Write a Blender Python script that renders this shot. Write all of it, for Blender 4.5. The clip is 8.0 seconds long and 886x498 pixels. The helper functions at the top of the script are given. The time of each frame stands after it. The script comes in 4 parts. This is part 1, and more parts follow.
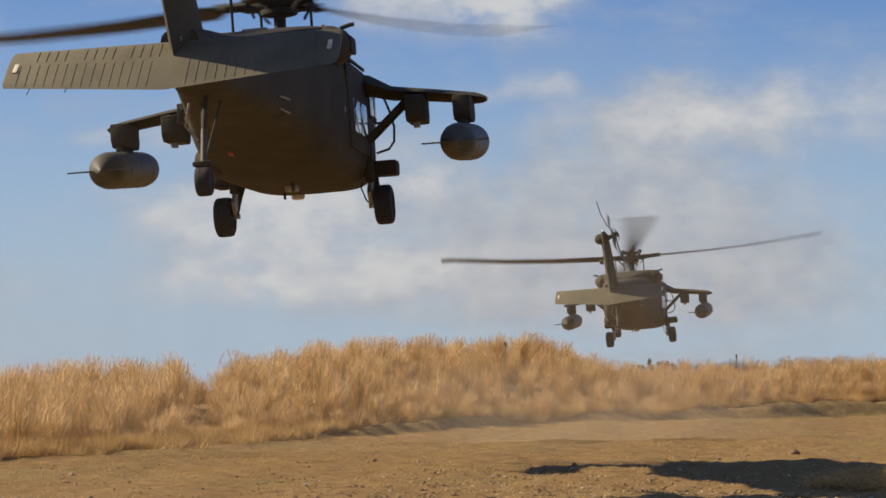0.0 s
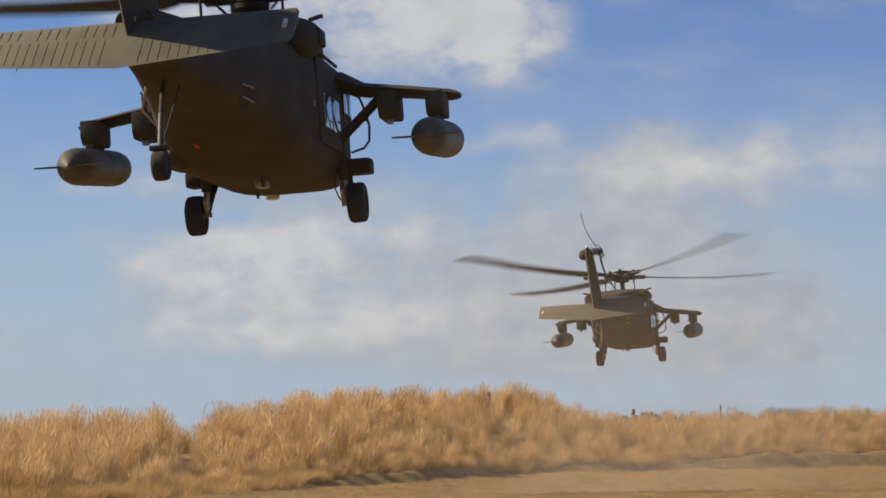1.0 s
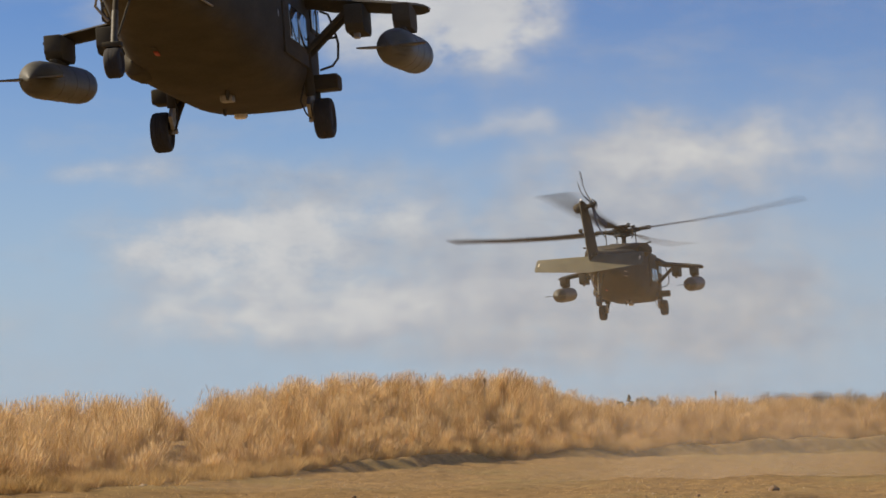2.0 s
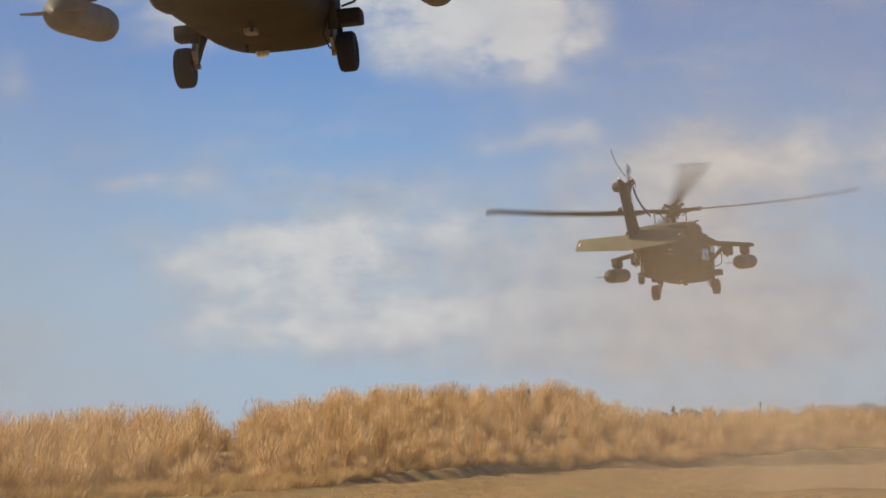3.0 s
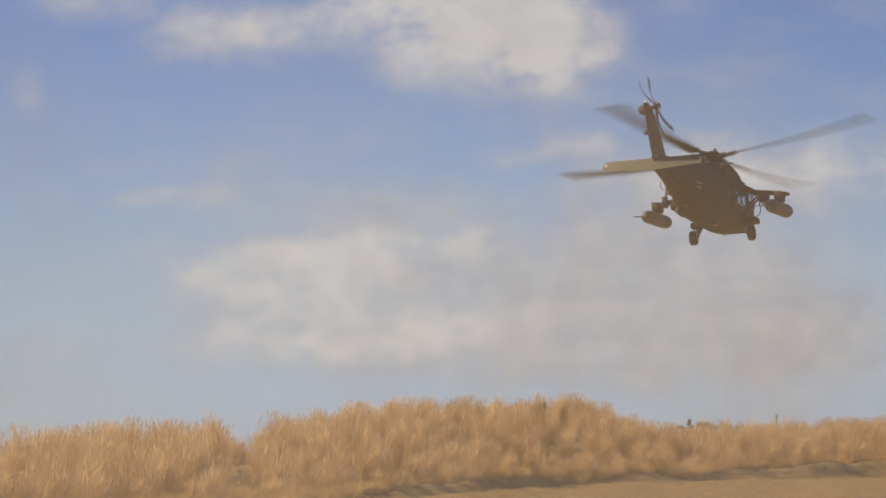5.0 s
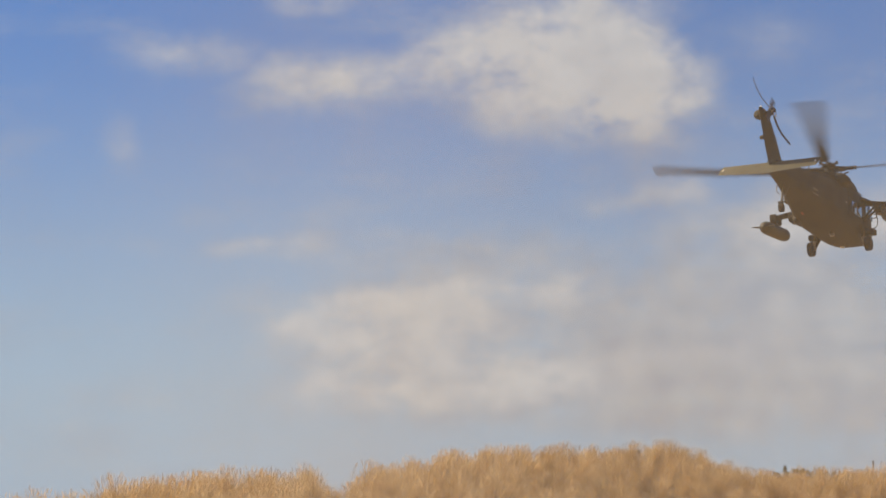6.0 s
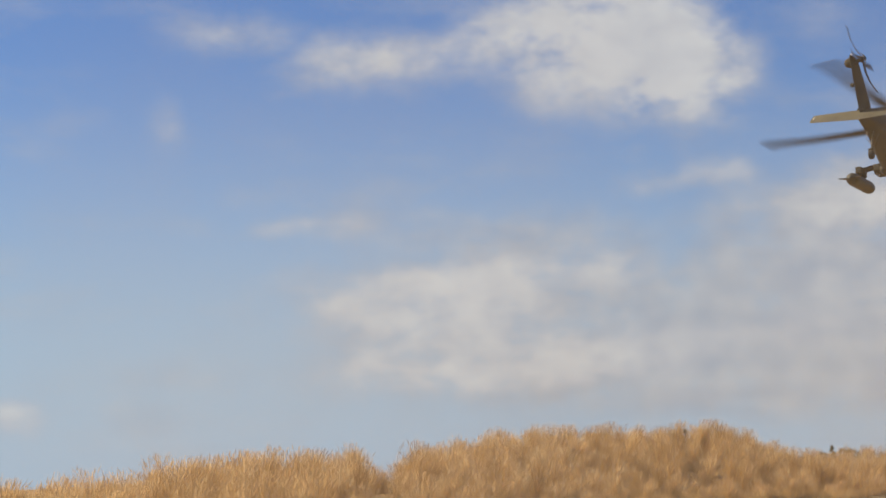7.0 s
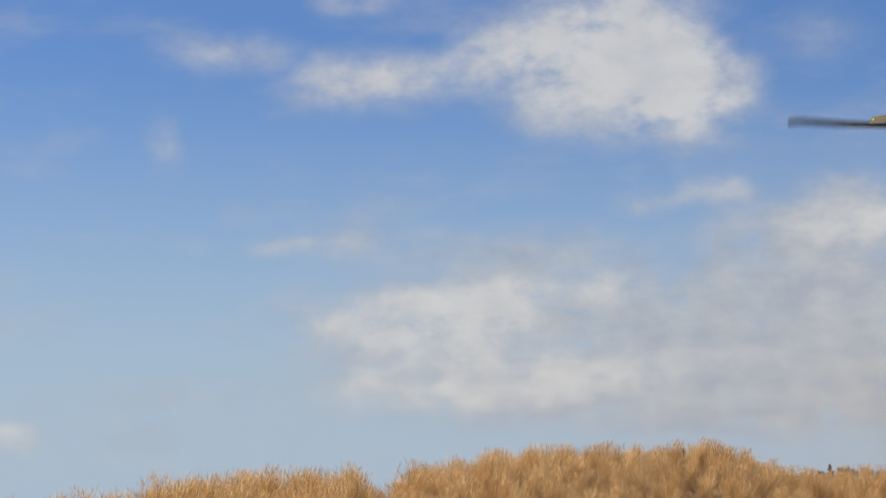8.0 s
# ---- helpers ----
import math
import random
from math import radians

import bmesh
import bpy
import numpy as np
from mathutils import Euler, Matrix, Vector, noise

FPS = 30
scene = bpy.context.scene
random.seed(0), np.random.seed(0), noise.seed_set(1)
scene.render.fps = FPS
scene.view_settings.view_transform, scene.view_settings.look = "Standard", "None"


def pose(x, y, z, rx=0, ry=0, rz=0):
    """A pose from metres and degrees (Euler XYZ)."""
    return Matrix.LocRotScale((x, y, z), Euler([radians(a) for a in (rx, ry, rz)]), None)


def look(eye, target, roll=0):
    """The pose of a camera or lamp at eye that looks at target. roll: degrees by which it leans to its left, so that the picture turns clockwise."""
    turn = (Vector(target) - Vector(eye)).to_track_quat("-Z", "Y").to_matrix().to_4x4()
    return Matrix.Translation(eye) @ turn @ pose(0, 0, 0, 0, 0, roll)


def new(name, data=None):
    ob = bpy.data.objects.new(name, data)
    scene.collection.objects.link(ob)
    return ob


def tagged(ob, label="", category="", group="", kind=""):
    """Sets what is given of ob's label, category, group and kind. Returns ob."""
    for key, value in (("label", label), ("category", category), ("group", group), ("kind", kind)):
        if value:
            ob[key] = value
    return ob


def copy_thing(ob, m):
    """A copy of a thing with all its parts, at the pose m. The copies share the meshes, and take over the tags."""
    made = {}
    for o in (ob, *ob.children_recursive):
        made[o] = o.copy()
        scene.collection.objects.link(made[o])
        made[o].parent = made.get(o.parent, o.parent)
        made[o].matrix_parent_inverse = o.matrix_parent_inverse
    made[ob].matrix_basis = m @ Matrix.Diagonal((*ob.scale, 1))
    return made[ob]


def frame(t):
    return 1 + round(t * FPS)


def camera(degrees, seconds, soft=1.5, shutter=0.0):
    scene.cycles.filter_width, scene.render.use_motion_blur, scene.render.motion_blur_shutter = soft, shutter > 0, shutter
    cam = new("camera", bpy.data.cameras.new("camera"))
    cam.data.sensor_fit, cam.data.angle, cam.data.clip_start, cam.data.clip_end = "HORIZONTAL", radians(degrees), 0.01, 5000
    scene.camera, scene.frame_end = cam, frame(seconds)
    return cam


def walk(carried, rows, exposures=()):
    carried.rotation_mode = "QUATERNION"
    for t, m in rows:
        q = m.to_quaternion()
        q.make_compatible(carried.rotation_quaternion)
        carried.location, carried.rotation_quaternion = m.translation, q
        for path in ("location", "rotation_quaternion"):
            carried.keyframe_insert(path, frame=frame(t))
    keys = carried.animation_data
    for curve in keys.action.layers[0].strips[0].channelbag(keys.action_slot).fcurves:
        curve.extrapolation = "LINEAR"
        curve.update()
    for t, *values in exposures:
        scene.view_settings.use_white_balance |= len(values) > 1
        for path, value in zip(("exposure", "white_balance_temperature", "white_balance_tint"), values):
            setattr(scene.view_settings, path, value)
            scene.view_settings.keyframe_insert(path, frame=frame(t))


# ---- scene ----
# ---------------------------------------------------------------- camera
EYE_Z = 1.6
FOCAL = 4636.0 / 1568.0          # focal length over picture width
cam = camera(19.2, 8.0, soft=1.6, shutter=0.2)


def aim(left, up, roll):
    """A hand-held aim: degrees of pan to the left, of tilt upwards, of lean."""
    return pose(0, 0, EYE_Z, 90 + up, 0, left) @ pose(0, 0, 0, 0, 0, roll)


CAMERA_ROWS = [
    (0.00, aim(0.000, 2.634, 0.00)),
    (0.10, aim(-0.074, 2.671, 0.10)),
    (0.20, aim(-0.172, 2.708, 0.20)),
    (0.30, aim(-0.259, 2.732, 0.35)),
    (0.40, aim(-0.357, 2.769, 0.50)),
    (0.50, aim(-0.450, 2.800, 0.57)),
    (0.60, aim(-0.493, 2.880, 0.50)),
    (0.70, aim(-0.887, 3.518, 0.20)),
    (0.80, aim(-0.801, 3.764, 0.10)),
    (0.90, aim(-0.653, 3.788, 0.10)),
    (1.00, aim(-0.345, 3.727, 0.10)),
    (1.25, aim(-0.394, 3.617, 0.05)),
    (1.50, aim(-0.419, 3.555, 0.00)),
    (1.70, aim(-0.499, 3.365, -0.05)),
    (2.80, aim(0.222, 3.715, 0.00)),
    (3.00, aim(0.511, 3.666, 0.00)),
    (3.50, aim(1.127, 3.439, 0.50)),
    (4.00, aim(1.336, 3.113, 0.25)),
    (4.20, aim(1.207, 3.027, 0.35)),
    (5.30, aim(0.838, 4.585, -0.20)),
    (5.50, aim(2.081, 4.915, -0.30)),
    (6.00, aim(2.880, 5.013, -0.35)),
    (6.50, aim(3.433, 4.695, -0.65)),
    (7.00, aim(3.886, 4.585, -0.40)),
    (7.50, aim(4.040, 4.805, -0.50)),
    (8.00, aim(3.837, 5.001, -0.40)),
]
walk(cam, CAMERA_ROWS)

# ---------------------------------------------------------------- light
SUN_EL, SUN_AZ = 34.0, 172.5      # azimuth counter-clockwise from +x
SUN_DIR = Vector((math.cos(radians(SUN_EL)) * math.cos(radians(SUN_AZ)),
                  math.cos(radians(SUN_EL)) * math.sin(radians(SUN_AZ)), math.sin(radians(SUN_EL))))
sun = new("sun", bpy.data.lights.new("sun", "SUN"))
sun.data.energy, sun.data.angle, sun.data.color = 4.8, radians(0.6), (1.0, 0.84, 0.62)
sun.matrix_world = look((-60, 30, 50), Vector((-60, 30, 50)) - SUN_DIR)
scene.view_settings.exposure = 0.51


# ---------------------------------------------------------------- node helpers
def nodes_of(mat):
    mat.use_nodes = True
    mat.node_tree.nodes.clear()
    return mat.node_tree


def add(tree, kind, inputs=(), operation="", data_type="", blend_type="", interpolation_type="", clamp=False):
    n = tree.nodes.new(kind)
    if operation:
        n.operation = operation
    if data_type:
        n.data_type = data_type
    if blend_type:
        n.blend_type = blend_type
    if interpolation_type:
        n.interpolation_type = interpolation_type
    if clamp:
        n.use_clamp = True
    for key, value in dict(inputs).items():
        sock = n.inputs[key]
        if isinstance(value, bpy.types.NodeSocket):
            tree.links.new(value, sock)
        else:
            sock.default_value = value
    return n


def math_node(tree, op, a, b=0.0, c=0.0, clamp=False):
    return add(tree, "ShaderNodeMath", {0: a, 1: b, 2: c}, operation=op, clamp=clamp).outputs[0]


def ramp(tree, fac, stops):
    n = add(tree, "ShaderNodeValToRGB", {0: fac})
    e = n.color_ramp.elements
    while len(e) < len(stops):
        e.new(0.5)
    for el, (p, c) in zip(e, stops):
        el.position, el.color = p, (*c, 1)
    return n.outputs[0]


def fbm(tree, vec, scale, detail=4.0, rough=0.55):
    return add(tree, "ShaderNodeTexNoise", {"Vector": vec, "Scale": scale, "Detail": detail, "Roughness": rough}).outputs[0]


def mixc(tree, fac, a, b, blend="MIX"):
    n = add(tree, "ShaderNodeMix", {0: fac, 6: a, 7: b}, data_type="RGBA", blend_type=blend)
    return n.outputs[2]


# ---------------------------------------------------------------- sky with drifting cumulus
def make_world():
    world = bpy.data.worlds.new("sky")
    scene.world = world
    world.use_nodes = True
    t = world.node_tree
    t.nodes.clear()
    sky = t.nodes.new("ShaderNodeTexSky")
    sky.sky_type, sky.sun_disc = "NISHITA", False
    sky.sun_elevation, sky.sun_rotation = radians(SUN_EL), radians(90 - SUN_AZ)
    sky.air_density, sky.dust_density, sky.ozone_density, sky.altitude = 1.0, 0.3, 3.0, 600.0
    way = add(t, "ShaderNodeTexCoord").outputs["Generated"]
    # clouds are placed by bearing and height over the horizon, in hundredths of a radian
    flat = add(t, "ShaderNodeVectorMath", {0: way, 1: (100, 0, 100)}, operation="MULTIPLY").outputs[0]
    warp = add(t, "ShaderNodeTexNoise", {"Vector": flat, "Scale": 0.35, "Detail": 4.0, "Roughness": 0.5}).outputs[1]
    warp = add(t, "ShaderNodeVectorMath", {0: warp, 1: (0.5, 0.5, 0.5)}, operation="SUBTRACT").outputs[0]
    warp = add(t, "ShaderNodeVectorMath", {0: warp, 1: (2.2, 0, 1.5)}, operation="MULTIPLY").outputs[0]
    at = add(t, "ShaderNodeVectorMath", {0: flat, 1: warp}).outputs[0]
    soft = add(t, "ShaderNodeVectorMath", {0: flat, 1: (0.6, 0, 1.0)}, operation="MULTIPLY").outputs[0]
    grain = fbm(t, soft, 0.55, 6.0, 0.58)

    def heap(clouds, most):
        """How thickly a set of clouds covers each way: soft heaps, broken by the grain."""
        total = None
        for u, v, ru, rv, amount in clouds:
            d = add(t, "ShaderNodeVectorMath", {0: at, 1: (u, 0, v)}, operation="SUBTRACT").outputs[0]
            d = add(t, "ShaderNodeVectorMath", {0: d, 1: (1 / ru, 0, 1 / rv)}, operation="MULTIPLY").outputs[0]
            d = add(t, "ShaderNodeVectorMath", {0: d}, operation="LENGTH").outputs["Value"]
            d = add(t, "ShaderNodeMapRange", {0: d, 1: 1.7, 2: 0.1, 3: 0.0, 4: amount}, interpolation_type="SMOOTHSTEP").outputs[0]
            total = d if total is None else math_node(t, "ADD", total, d)
        total = math_node(t, "MULTIPLY", total, math_node(t, "MULTIPLY_ADD", grain, 2.5, -0.3))
        return add(t, "ShaderNodeMapRange", {0: total, 1: 0.04, 2: 1.25, 3: 0.0, 4: most}, interpolation_type="SMOOTHSTEP").outputs[0]

    grey = heap(GREY_BANK, 0.85)
    bright = heap(SUNLIT_HEAPS, 0.93)
    small = heap(SMALL_CLOUDS, 0.8)
    bright = math_node(t, "MAXIMUM", bright, small)
    # thin streaky veil between the heaps
    long = add(t, "ShaderNodeVectorMath", {0: flat, 1: (0.35, 0, 1.0)}, operation="MULTIPLY").outputs[0]
    veil = add(t, "ShaderNodeMapRange", {0: fbm(t, long, 0.42, 5.0, 0.55), 1: 0.46, 2: 0.78, 3: 0.0, 4: 0.38}, interpolation_type="SMOOTHSTEP").outputs[0]
    grey = math_node(t, "MAXIMUM", grey, veil)
    # the rest of the sky, all round: broken cloud of the same kind
    wide = fbm(t, way, 3.2, 6.0, 0.6)
    wide = add(t, "ShaderNodeMapRange", {0: wide, 1: 0.5, 2: 0.72, 3: 0.0, 4: 0.9}, interpolation_type="SMOOTHSTEP").outputs[0]
    sep = add(t, "ShaderNodeSeparateXYZ", {0: way})
    far = add(t, "ShaderNodeMapRange", {0: sep.outputs[1], 1: 0.93, 2: 0.8, 3: 0.0, 4: 1.0}, interpolation_type="SMOOTHSTEP").outputs[0]
    bright = math_node(t, "MAXIMUM", bright, math_node(t, "MULTIPLY", wide, far))
    shade = fbm(t, soft, 0.9, 5.0, 0.55)
    lit = ramp(t, math_node(t, "MULTIPLY_ADD", bright, 0.5, math_node(t, "MULTIPLY", shade, 0.7)), [(0.35, CLOUD_DARK), (0.9, CLOUD_LIGHT)])
    lit = add(t, "ShaderNodeVectorMath", {0: lit, 1: (10, 10, 10)}, operation="MULTIPLY").outputs[0]
    dull = ramp(t, shade, [(0.35, BANK_DARK), (0.65, BANK_LIGHT)])
    dull = add(t, "ShaderNodeVectorMath", {0: dull, 1: (10, 10, 10)}, operation="MULTIPLY").outputs[0]
    blue = add(t, "ShaderNodeVectorMath", {0: sky.outputs[0], 1: SKY_TINT}, operation="MULTIPLY").outputs[0]
    low = add(t, "ShaderNodeMapRange", {0: sep.outputs[2], 1: 0.17, 2: 0.0, 3: 0.0, 4: 0.85}, interpolation_type="SMOOTHSTEP").outputs[0]
    blue = mixc(t, low, blue, HAZE)
    col = mixc(t, bright, mixc(t, grey, blue, dull), lit)
    bg = add(t, "ShaderNodeBackground", {0: col, 1: 0.1})
    out = add(t, "ShaderNodeOutputWorld")
    t.links.new(bg.outputs[0], out.inputs[0])


SKY_TINT = (0.375, 0.475, 0.69)
HAZE = (2.85, 3.6, 4.45, 1)
CLOUD_DARK, CLOUD_LIGHT = (0.295, 0.31, 0.345), (0.435, 0.435, 0.435)
BANK_DARK, BANK_LIGHT = (0.265, 0.285, 0.325), (0.345, 0.35, 0.36)
# bearing, height, half width, half height (hundredths of a radian), amount
SUNLIT_HEAPS = [
    (-0.2, 16.0, 4.6, 3.0, 1.35), (2.8, 14.3, 2.6, 1.9, 0.8), (-9.6, 15.0, 3.0, 1.2, 0.95), (-4.9, 15.9, 2.4, 1.2, 0.5),
    (-8.6, 6.3, 4.4, 1.3, 0.95), (-4.3, 6.9, 3.4, 1.2, 0.8), (-5.6, 4.4, 5.4, 1.4, 0.85), (-9.0, 3.0, 3.4, 0.8, 0.8),
    (13.5, 10.0, 6.5, 2.0, 0.7), (8.0, 6.2, 3.4, 2.2, 0.55), (-0.1, 7.3, 2.2, 1.0, 0.75), (1.8, 4.2, 5.0, 1.4, 0.6),
    (8.6, 9.4, 3.6, 1.2, 0.55), (-2.6, 3.0, 4.0, 0.8, 0.6),
]
GREY_BANK = [
    (-2.0, 5.2, 10.5, 2.8, 0.95), (8.5, 6.2, 6.0, 3.8, 1.0), (8.8, 9.4, 4.6, 1.8, 0.7), (-5.0, 8.8, 6.5, 1.1, 0.6),
    (2.6, 2.9, 8.0, 1.4, 0.8), (13.5, 3.2, 7.0, 2.0, 0.7), (3.0, 12.6, 4.6, 1.3, 0.4), (-18.0, 3.0, 6.0, 0.9, 0.4),
]
SMALL_CLOUDS = [
    (3.7, 10.9, 1.7, 0.75, 0.9), (1.1, 10.4, 1.2, 0.6, 0.6), (-14.8, 16.2, 2.7, 0.9, 0.75), (-10.0, 18.0, 1.8, 0.7, 0.7),
    (-17.1, 12.5, 0.75, 1.2, 0.62), (-10.4, 8.9, 1.5, 0.6, 0.75), (-12.9, 8.8, 1.3, 0.5, 0.65), (-14.2, 10.1, 1.0, 0.6, 0.5),
    (7.4, 16.6, 2.2, 1.2, 0.45), (-23.2, 1.6, 1.8, 0.8, 0.9), (-20.6, 12.8, 1.6, 0.5, 0.4), (0.8, 3.6, 1.6, 0.7, 0.5),
]
make_world()


# ---------------------------------------------------------------- materials
def principled(tree, base, rough=0.6, metal=0.0, normal=None, spec=None, **extra):
    ins = {"Base Color": base, "Roughness": rough, "Metallic": metal}
    if normal is not None:
        ins["Normal"] = normal
    if spec is not None:
        ins["Specular IOR Level"] = spec
    n = add(tree, "ShaderNodeBsdfPrincipled", ins)
    out = add(tree, "ShaderNodeOutputMaterial", {0: n.outputs[0]})
    return n


def bump(tree, height, strength, distance):
    return add(tree, "ShaderNodeBump", {"Height": height, "Strength": strength, "Distance": distance}).outputs[0]


def paint(name, light, dark, rough=0.55, grime=(0.05, 0.04, 0.03)):
    """Military flat paint: faded patches, streaks of grime, faint dents."""
    m = bpy.data.materials.new(name)
    t = nodes_of(m)
    p = add(t, "ShaderNodeTexCoord").outputs["Object"]
    big = fbm(t, p, 1.3, 4.0)
    fine = fbm(t, p, 22.0, 3.0)
    col = ramp(t, big, [(0.35, dark), (0.7, light)])
    streak = add(t, "ShaderNodeVectorMath", {0: p, 1: (3, 1.2, 9)}, operation="MULTIPLY").outputs[0]
    dirt = add(t, "ShaderNodeMapRange", {0: fbm(t, streak, 1.5, 5.0), 1: 0.52, 2: 0.75, 3: 0.0, 4: 0.6}).outputs[0]
    col = mixc(t, dirt, col, (*grime, 1))
    r = math_node(t, "MULTIPLY_ADD", fine, 0.25, rough - 0.12)
    principled(t, col, r, normal=bump(t, math_node(t, "ADD", big, math_node(t, "MULTIPLY", fine, 0.1)), 0.25, 0.02), spec=0.2)
    return m


def plain(name, colour, rough=0.6, metal=0.0, spread=0.25, scale=12.0):
    m = bpy.data.materials.new(name)
    t = nodes_of(m)
    p = add(t, "ShaderNodeTexCoord").outputs["Object"]
    n = fbm(t, p, scale, 4.0)
    a = tuple(c * (1 - spread) for c in colour)
    b = tuple(min(1, c * (1 + spread)) for c in colour)
    principled(t, ramp(t, n, [(0.3, a), (0.7, b)]), math_node(t, "MULTIPLY_ADD", n, 0.2, rough - 0.1), metal,
               normal=bump(t, n, 0.15, 0.01))
    return m


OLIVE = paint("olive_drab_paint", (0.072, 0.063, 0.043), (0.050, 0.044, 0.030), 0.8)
# the body's olive again for the stabilator, lightened to carry the sun on it
OLIVE_SUNLIT = paint("sunlit_olive_paint", (0.145, 0.13, 0.085), (0.115, 0.103, 0.066), 0.7, (0.09, 0.08, 0.06))
TANK_PAINT = paint("tank_grey_green_paint", (0.12, 0.115, 0.09), (0.085, 0.08, 0.062), 0.5)
BLACK = plain("blade_black", (0.03, 0.03, 0.03), 0.6)
RUBBER = plain("tyre_rubber", (0.028, 0.026, 0.024), 0.85)
STEEL = plain("worn_steel", (0.30, 0.28, 0.24), 0.45, 0.7)
CREAM = plain("cream_marking", (0.62, 0.56, 0.42), 0.6)
PALE_OLIVE = plain("faded_olive_panel", (0.24, 0.22, 0.16), 0.6)
RED = plain("red_tag", (0.35, 0.05, 0.03), 0.6)
DARK = plain("soot_dark", (0.018, 0.017, 0.015), 0.8)
GLASS = bpy.data.materials.new("window_glass")
_t = nodes_of(GLASS)
principled(_t, (0.44, 0.43, 0.39, 1), 0.1, metal=0.85)
LAMP = plain("lamp_glass", (0.7, 0.68, 0.62), 0.15)


def straw_material(name, stops, trans=0.25):
    m = bpy.data.materials.new(name)
    t = nodes_of(m)
    isl = add(t, "ShaderNodeNewGeometry").outputs["Random Per Island"]
    p = add(t, "ShaderNodeTexCoord").outputs["Object"]
    patch = fbm(t, p, 1.1, 4.0)
    f = math_node(t, "ADD", math_node(t, "MULTIPLY_ADD", isl, 0.16, 0.12), math_node(t, "MULTIPLY_ADD", patch, 1.9, -0.62))
    col = ramp(t, f, stops)
    d = add(t, "ShaderNodeBsdfDiffuse", {0: col, 1: 0.5})
    tr = add(t, "ShaderNodeBsdfTranslucent", {0: col})
    mx = add(t, "ShaderNodeMixShader", {0: trans, 1: d.outputs[0], 2: tr.outputs[0]})
    add(t, "ShaderNodeOutputMaterial", {0: mx.outputs[0]})
    return m


STRAW = straw_material("dry_pampas_straw", [(0.0, (0.27, 0.155, 0.055)), (0.45, (0.56, 0.37, 0.15)), (1.0, (0.80, 0.59, 0.29))], 0.45)

PLUME = straw_material("pale_plume", [(0.0, (0.46, 0.29, 0.125)), (0.5, (0.66, 0.46, 0.23)), (1.0, (0.85, 0.66, 0.38))], 0.55)


def ground_material():
    m = bpy.data.materials.new("dry_earth")
    t = nodes_of(m)
    p = add(t, "ShaderNodeTexCoord").outputs["Object"]
    big = fbm(t, p, 0.25, 5.0)
    mid = fbm(t, p, 3.0, 6.0, 0.65)
    fine = fbm(t, p, 24.0, 4.0, 0.7)
    col = ramp(t, mid, [(0.32, (0.165, 0.100, 0.038)), (0.52, (0.285, 0.178, 0.071)), (0.72, (0.40, 0.262, 0.113))])
    col = mixc(t, math_node(t, "MULTIPLY", fine, 0.8), col, (0.22, 0.143, 0.062, 1))
    olive = add(t, "ShaderNodeMapRange", {0: big, 1: 0.5, 2: 0.65, 3: 0.0, 4: 0.5}).outputs[0]
    col = mixc(t, olive, col, (0.245, 0.185, 0.075, 1))
    # straw litter past the field's edge
    s = add(t, "ShaderNodeSeparateXYZ", {0: p})
    over = math_node(t, "SUBTRACT", s.outputs[1], math_node(t, "MINIMUM", math_node(t, "MULTIPLY_ADD", s.outputs[0], 2.75, 66.0), math_node(t, "MULTIPLY_ADD", s.outputs[0], 1.1, 70.3)))
    over = math_node(t, "ADD", over, math_node(t, "MULTIPLY_ADD", mid, 8.0, -4.0))
    f = add(t, "ShaderNodeMapRange", {0: over, 1: -1.5, 2: 2.5, 3: 0.0, 4: 0.85}).outputs[0]
    col = mixc(t, f, col, ramp(t, mid, [(0.3, (0.26, 0.165, 0.07)), (0.7, (0.45, 0.30, 0.14))]))
    h = math_node(t, "ADD", mid, math_node(t, "MULTIPLY", fine, 0.4))
    principled(t, col, 0.95, normal=bump(t, h, 0.6, 0.08), spec=0.1)
    return m


def dust_material(name, density):
    """A thin veil of lit dust: mostly clear, thicker where the puff is, gone at its rim."""
    m = bpy.data.materials.new(name)
    t = nodes_of(m)
    p = add(t, "ShaderNodeTexCoord").outputs["Object"]
    g = add(t, "ShaderNodeTexCoord").outputs["Generated"]
    c = add(t, "ShaderNodeSeparateXYZ", {0: g})
    sides = add(t, "ShaderNodeMapRange", {0: math_node(t, "ABSOLUTE", math_node(t, "SUBTRACT", c.outputs[0], 0.5)), 1: 0.5, 2: 0.1, 3: 0.0, 4: 1.0}, interpolation_type="SMOOTHSTEP").outputs[0]
    upper = add(t, "ShaderNodeMapRange", {0: c.outputs[2], 1: 1.0, 2: 0.5, 3: 0.0, 4: 1.0}, interpolation_type="SMOOTHSTEP").outputs[0]
    cloud = math_node(t, "MULTIPLY_ADD", fbm(t, p, 0.7, 4.0, 0.5), 1.3, 0.3)
    a = math_node(t, "MULTIPLY", math_node(t, "MULTIPLY", sides, upper), math_node(t, "MULTIPLY", cloud, density))
    d = add(t, "ShaderNodeBsdfDiffuse", {0: (0.66, 0.54, 0.385, 1)})
    tr = add(t, "ShaderNodeBsdfTranslucent", {0: (0.66, 0.54, 0.385, 1)})
    both = add(t, "ShaderNodeMixShader", {0: 0.5, 1: d.outputs[0], 2: tr.outputs[0]})
    clear = add(t, "ShaderNodeBsdfTransparent")
    mx = add(t, "ShaderNodeMixShader", {0: a, 1: clear.outputs[0], 2: both.outputs[0]})
    add(t, "ShaderNodeOutputMaterial", {0: mx.outputs[0]})
    return m


